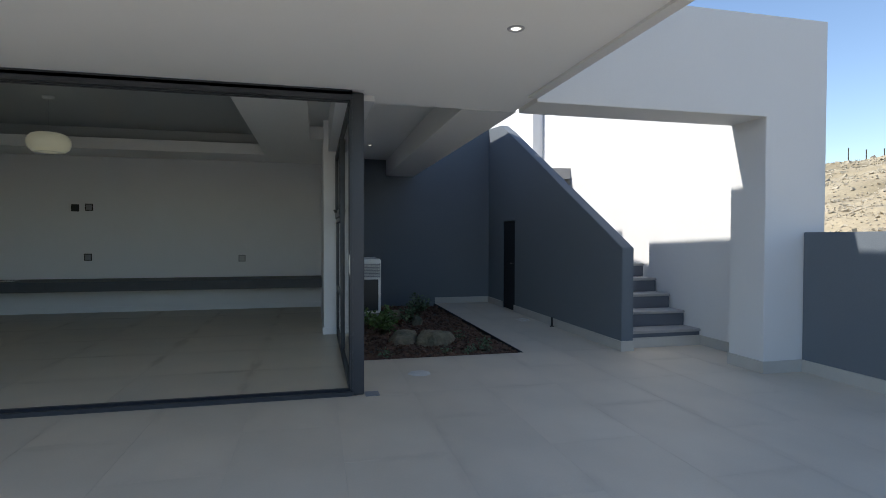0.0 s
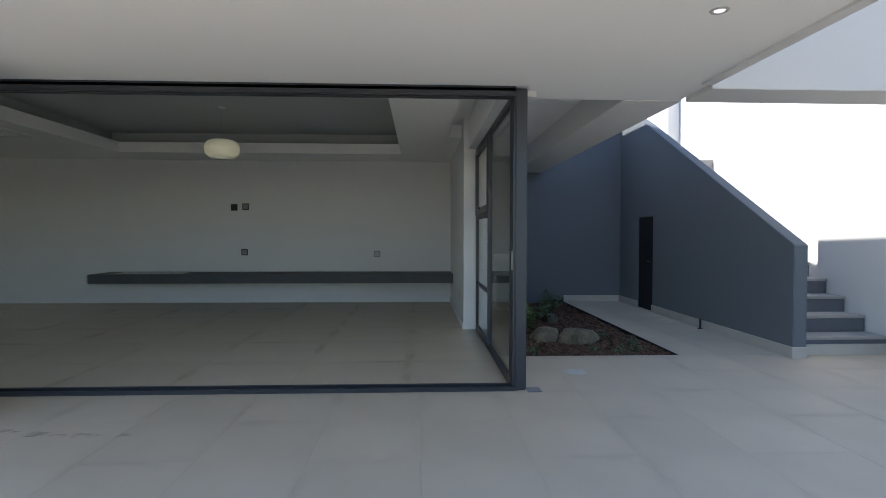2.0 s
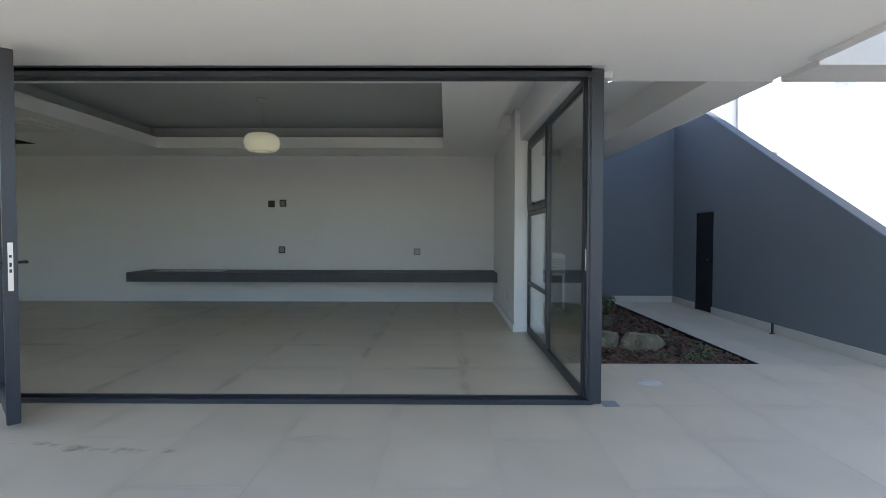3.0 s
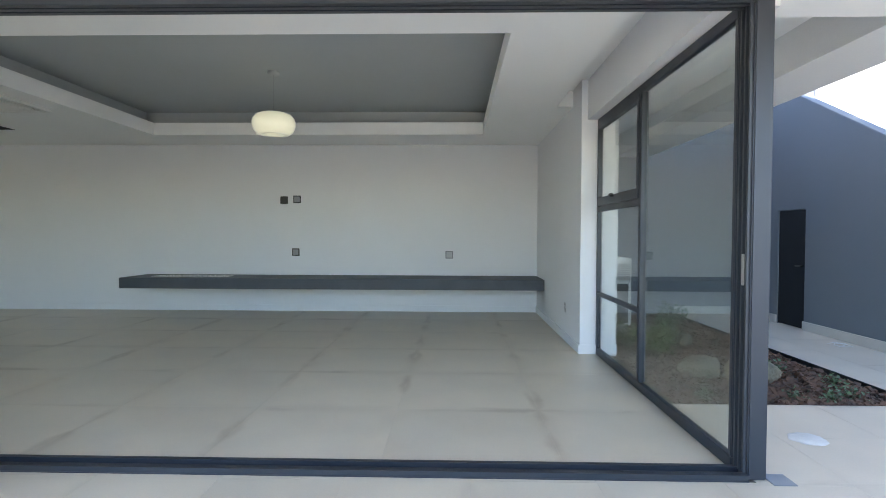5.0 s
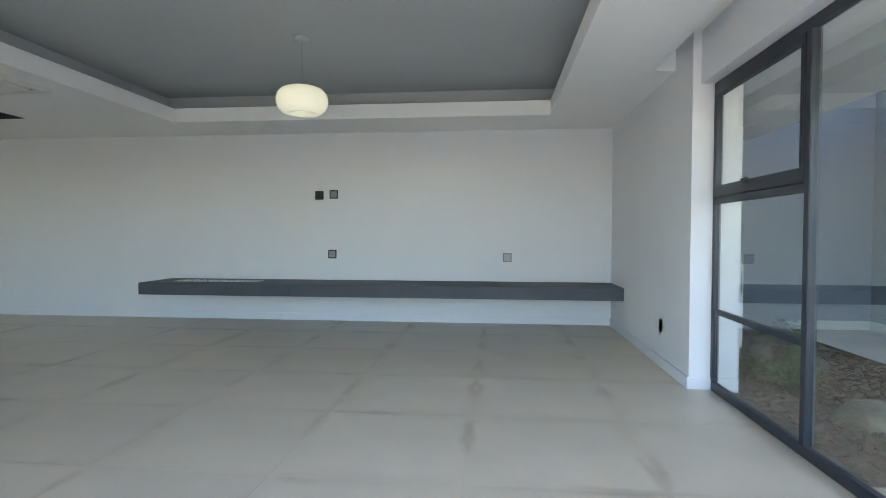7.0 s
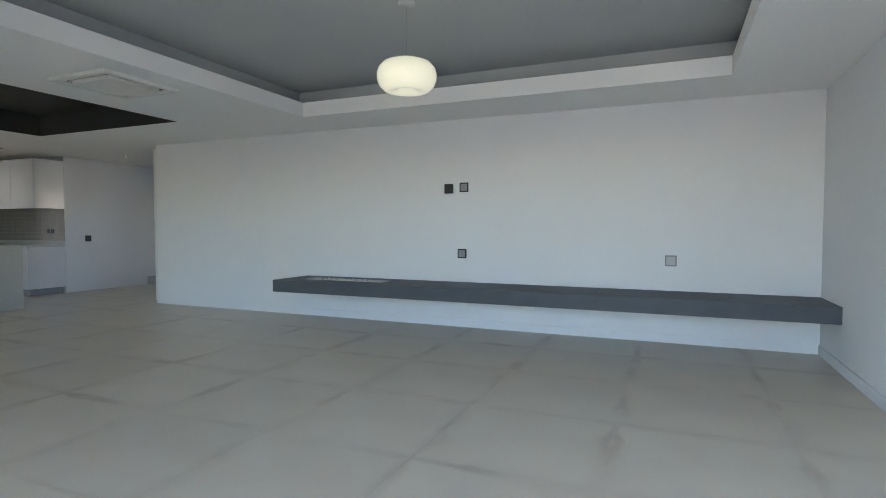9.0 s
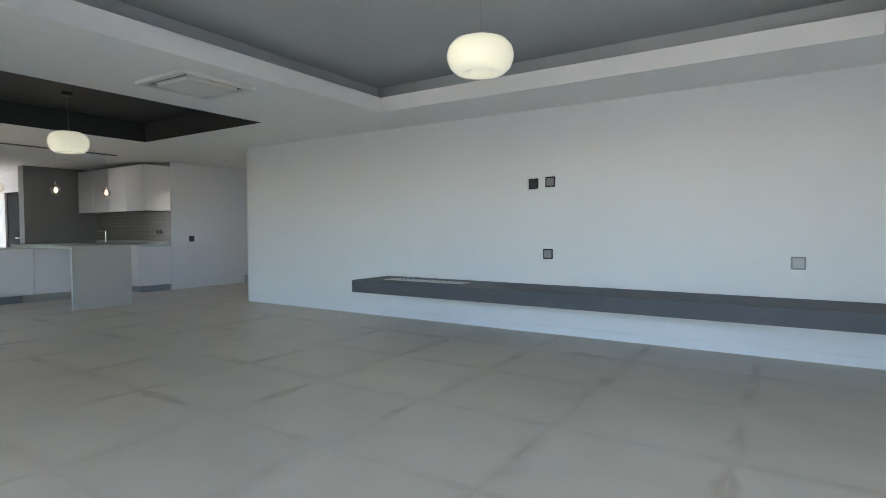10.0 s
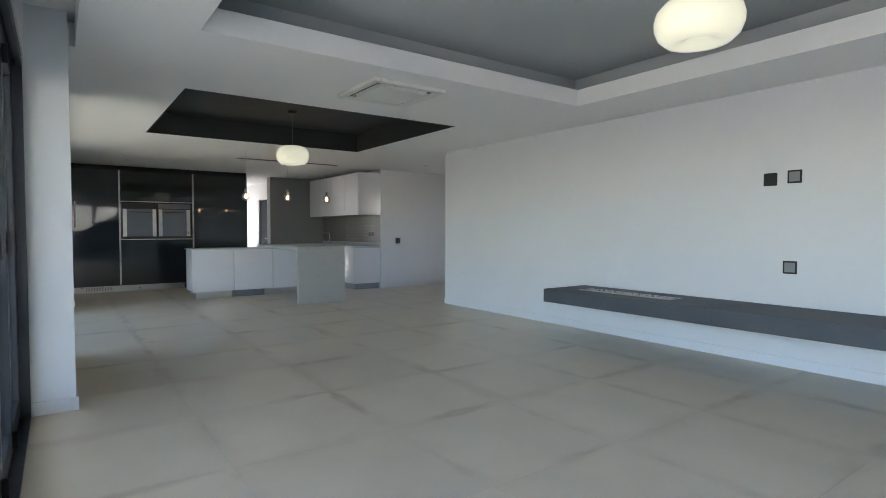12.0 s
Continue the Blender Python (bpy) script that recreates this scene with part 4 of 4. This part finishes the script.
condenser = thing("condenser_unit", (0.8, 8.8, 0), "white outdoor air conditioner condenser by the wall", "air conditioner")
part("casing", boxes((0.810, 1.130, 8.46, 9.26, 0.10, 0.90), bevel=0.015), PLASTIC_WHITE, condenser)
for y in (8.52, 9.14):
    part("foot", boxes((0.830, 1.110, y, y + 0.06, -0.06, 0.10)), PLASTIC_GREY, condenser)
part("coil", boxes((0.860, 1.090, 8.452, 8.459, 0.14, 0.60)), PLASTIC_BLACK, condenser)
part("side_grille", boxes(*[(0.840, 1.110, 8.446, 8.452, 0.64 + 0.022 * k, 0.65 + 0.022 * k) for k in range(9)], *[(0.86 + 0.03 * k, 0.865 + 0.03 * k, 8.444, 8.45, 0.62, 0.84) for k in range(9)]), PLASTIC_GREY, condenser)
condenser.matrix_basis = Matrix.Translation((-0.05, -0.2, 0)) @ condenser.matrix_basis

# ---- small things on the terrace ----
bm = bmesh.new()
lathe(bm, [(0.0, 0.006), (0.075, 0.006), (0.08, 0.004), (0.095, 0.004), (0.1, 0.0)], (1.04, 5.03, 0.0015), 32)
for v in bm.verts:
    w = Vector((v.co.x - 1.04, v.co.y - 5.03, 0))
    v.co += w * (0.22 * noise.noise(v.co * 14)) + Vector((0, 0, 0.004 * noise.noise(v.co * 60)))
tagged(link("drain_cover", bm, DRAIN), "worn round pale drain cover set in the tiles", "drain cover")
tagged(link("sill_plate", boxes((0.51, 0.62, 4.44, 4.56, 0, 0.006), bevel=0.002), PLASTIC_GREY), "grey plate on the tiles beside the door post", "plate")
bm = bmesh.new()
rod(bm, (3.29, 7.14, 0.0), (3.29, 7.14, 0.13), 0.014)
rod(bm, (3.29, 7.14, 0.0), (3.29, 7.14, 0.01), 0.03)
tagged(link("door_stop", bm, PLASTIC_BLACK), "slim black bollard stop beside the stair wall", "door stop")
bm = bmesh.new()
rng = random.Random(8)
last = Vector((3.02, 7.6, 0.012))
for k in range(9):
    nxt = Vector((3.1 + 0.09 * math.cos(k * 1.1) + rng.uniform(-0.03, 0.03), 7.68 + 0.10 * math.sin(k * 1.1) + rng.uniform(-0.03, 0.03), 0.012 + 0.015 * rng.random()))
    rod(bm, last, nxt, 0.003, sides=6)
    last = nxt
tagged(link("loose_cable", bm, PLASTIC_WHITE), "crumpled white cable lying on the path", "cable")

bm = bmesh.new()
rng = random.Random(5)
for x, y, a, b in ((-2.92, 3.76, 0.12, 0.03), (-2.62, 3.70, 0.09, 0.045), (-2.38, 3.66, 0.17, 0.04), (-2.1, 3.67, 0.11, 0.03), (-2.75, 3.73, 0.06, 0.02)):
    centre = bm.verts.new((x, y, 0.0015))
    ring = [bm.verts.new((x + a * rng.uniform(0.7, 1.2) * math.cos(k * math.tau / 18), y + b * rng.uniform(0.6, 1.3) * math.sin(k * math.tau / 18), 0.0015)) for k in range(18)]
    for k in range(18):
        bm.faces.new((centre, ring[k], ring[(k + 1) % 18]))
tagged(link("mud_stain", bm, STAIN), "dried brown water stains on the terrace tiles", "stain", kind="stuff")

# ---- hillside beyond the low wall ----
def hill_z(x, y):
    d = max(0.0, min(1.0, (x - 6.5) / 24))
    near = min(1, d * 6)
    return (-0.32 + 6.05 * d ** 0.8 + 0.7 * d * noise.noise((x * 0.12, y * 0.12, 3)) + 0.25 * noise.noise((x * 0.5, y * 0.5, 1)) * near
            + near * (0.10 * noise.noise((x * 1.3, y * 1.3, 7)) + 0.09 * abs(noise.noise((x * 2.6, y * 2.6, 11)))))


bm = bmesh.new()
grid = [[bm.verts.new((5.6 + 0.25 * i, -14 + 0.33 * j, hill_z(5.6 + 0.25 * i, -14 + 0.33 * j))) for j in range(181)] for i in range(171)]
for i in range(170):
    for j in range(180):
        bm.faces.new((grid[i][j], grid[i + 1][j], grid[i + 1][j + 1], grid[i][j + 1]))
structure("ground_hill", bm, SAND, "bare sandy hillside strewn with rubble", "hill")

# broken stones, thickest on the slope behind the low wall
verts, faces = [], []
rng = random.Random(31)
CORNERS = [(a, b, c) for a in (-1, 1) for b in (-1, 1) for c in (-1, 1)]
SIDES = ((0, 1, 3, 2), (4, 6, 7, 5), (0, 4, 5, 1), (2, 3, 7, 6), (0, 2, 6, 4), (1, 5, 7, 3))
for k in range(15000):
    x = rng.uniform(8, 32)
    y = x * rng.uniform(0.55, 1.05) if k > 2500 else rng.uniform(-12, 40)
    s = (0.014 + 0.035 * rng.random() + (0.09 * rng.random() if rng.random() < 0.08 else 0)) * min(1.2, 0.35 + x / 36)
    if noise.noise((x * 0.45, y * 0.45, 21)) + rng.uniform(-0.35, 0.35) < -0.1:
        continue
    turn = Euler((rng.uniform(-0.6, 0.6), rng.uniform(-0.6, 0.6), rng.random() * 6)).to_matrix()
    size = Vector((s * rng.uniform(0.8, 1.7), s * rng.uniform(0.6, 1.2), s * rng.uniform(0.4, 0.9)))
    at, base = Vector((x, y, hill_z(x, y) + s * 0.15)), len(verts)
    verts += [at + turn @ Vector(c * rng.uniform(0.45, 1.0) * size[a] for a, c in enumerate(corner)) for corner in CORNERS]
    faces += [tuple(base + i for i in side) for side in SIDES]
mesh = bpy.data.meshes.new("rubble")
mesh.from_pydata([tuple(v) for v in verts], [], faces)
bm = bmesh.new()
bm.from_mesh(mesh)
tagged(link("rubble", bm, RUBBLE), "pale broken stones scattered over the hillside", "rubble", kind="stuff")

# dry tufts along the crest and in the hollows
bm = bmesh.new()
for k in range(1500):
    x = rng.uniform(25, 31.5) if k % 3 else rng.uniform(9, 25)
    y = x * rng.uniform(0.6, 1.0)
    if noise.noise((x * 0.3, y * 0.3, 40)) < (0.0 if k % 3 else 0.12):
        continue
    z = hill_z(x, y)
    for _ in range(5):
        a, h = rng.random() * math.tau, rng.uniform(0.05, 0.16) * x / 30
        u = Vector((math.cos(a), math.sin(a), 0)) * 0.02
        p = Vector((x + rng.uniform(-0.12, 0.12), y + rng.uniform(-0.12, 0.12), z - 0.02))
        bm.faces.new([bm.verts.new(q) for q in (p - u, p + u, p + Vector((rng.uniform(-0.1, 0.1), rng.uniform(-0.1, 0.1), h)))])
tagged(link("dry_grass", bm, SCRUB), "dry grass tufts along the hill crest", "grass", kind="stuff")
for y, h in ((25.66, 1.0), (24.6, 0.95), (23.6, 0.85), (23.1, 0.6), (21.4, 0.9), (19.8, 0.8)):
    tagged(link("fence_post", boxes((30.6, 30.64, y, y + 0.04, hill_z(30.6, y) - 0.2, hill_z(30.6, y) + h * 0.85)), FENCE), "thin dark fence post on the hill crest", "fence post", "fence posts")

# ---- tiles, last ----
def lay(parent, rects, sx, sy, ox, oy, mat, gap=0.0008, stagger=0.0):
    """Tiles clipped to level rectangles, each an object of its own on shared meshes."""
    store = {}
    for x0, x1, y0, y1 in rects:
        i0, i1 = math.floor((x0 - ox) / sx), math.ceil((x1 - ox) / sx)
        for i in range(i0, i1):
            shift = stagger * sy * (i % 2)
            for j in range(math.floor((y0 - oy - shift) / sy), math.ceil((y1 - oy - shift) / sy)):
                a, b = max(x0, ox + i * sx), min(x1, ox + (i + 1) * sx)
                c, d = max(y0, oy + shift + j * sy), min(y1, oy + shift + (j + 1) * sy)
                if b - a < 0.02 or d - c < 0.02:
                    continue
                cx, cy = ox + (i + 0.5) * sx, oy + shift + (j + 0.5) * sy
                key = tuple(round(v, 3) for v in (a - cx, b - cx, c - cy, d - cy))
                if key not in store:
                    bm = bmesh.new()
                    g = gap / 2
                    l, r, n, f = key[0] + g, key[1] - g, key[2] + g, key[3] - g
                    e = 0.0007
                    low = [bm.verts.new(p) for p in ((l, n, -0.012), (r, n, -0.012), (r, f, -0.012), (l, f, -0.012))]
                    mid = [bm.verts.new(p) for p in ((l, n, -0.0008), (r, n, -0.0008), (r, f, -0.0008), (l, f, -0.0008))]
                    top = [bm.verts.new(p) for p in ((l + e, n + e, 0), (r - e, n + e, 0), (r - e, f - e, 0), (l + e, f - e, 0))]
                    for u, w in ((low, mid), (mid, top)):
                        for k in range(4):
                            bm.faces.new((u[k], u[(k + 1) % 4], w[(k + 1) % 4], w[k]))
                    bm.faces.new(top)
                    me = bpy.data.meshes.new("tile")
                    bm.to_mesh(me)
                    bm.free()
                    me.materials.append(mat)
                    store[key] = me
                ob = new("tile", store[key])
                ob.parent = parent
                ob.location = (cx, cy, 0)


lay(floor_in, [(-14.4, 0.39, 4.61, 10.045), (-11.374, -8.5, 10.045, 12.0), (-19, -14.4, 8.27, 9.3)], 0.94, 0.94, -0.425, 5.488, TILE_IN)
lay(floor_out, [(-4.6, 4.46, -0.9, 4.475), (0.447, 4.42, 4.475, 5.66), (2.29, 3.33, 5.66, 10.045)], 0.6, 1.2, -0.31, 3.85 - 1.2, TILE_OUT, 0.0014, 0.5)
store_wall = [o for o in bpy.data.objects if o.name == "wall_passage"][0]
splash_mesh = {}
for j in range(8):
    for i in range(14):
        x0 = -14.33 + 0.2112 * i
        me = splash_mesh.get("tile")
        if me is None:
            bm = boxes((0, 0.2085, -0.008, 0, 0, 0.072))
            bmesh.ops.recalc_face_normals(bm, faces=bm.faces[:])
            me = bpy.data.meshes.new("splash_tile")
            bm.to_mesh(me)
            bm.free()
            me.materials.append(SPLASH)
            splash_mesh["tile"] = me
        ob = new("splash_tile", me)
        ob.parent = store_wall
        ob.location = (x0, 10.334, 0.962 + 0.0735 * j)
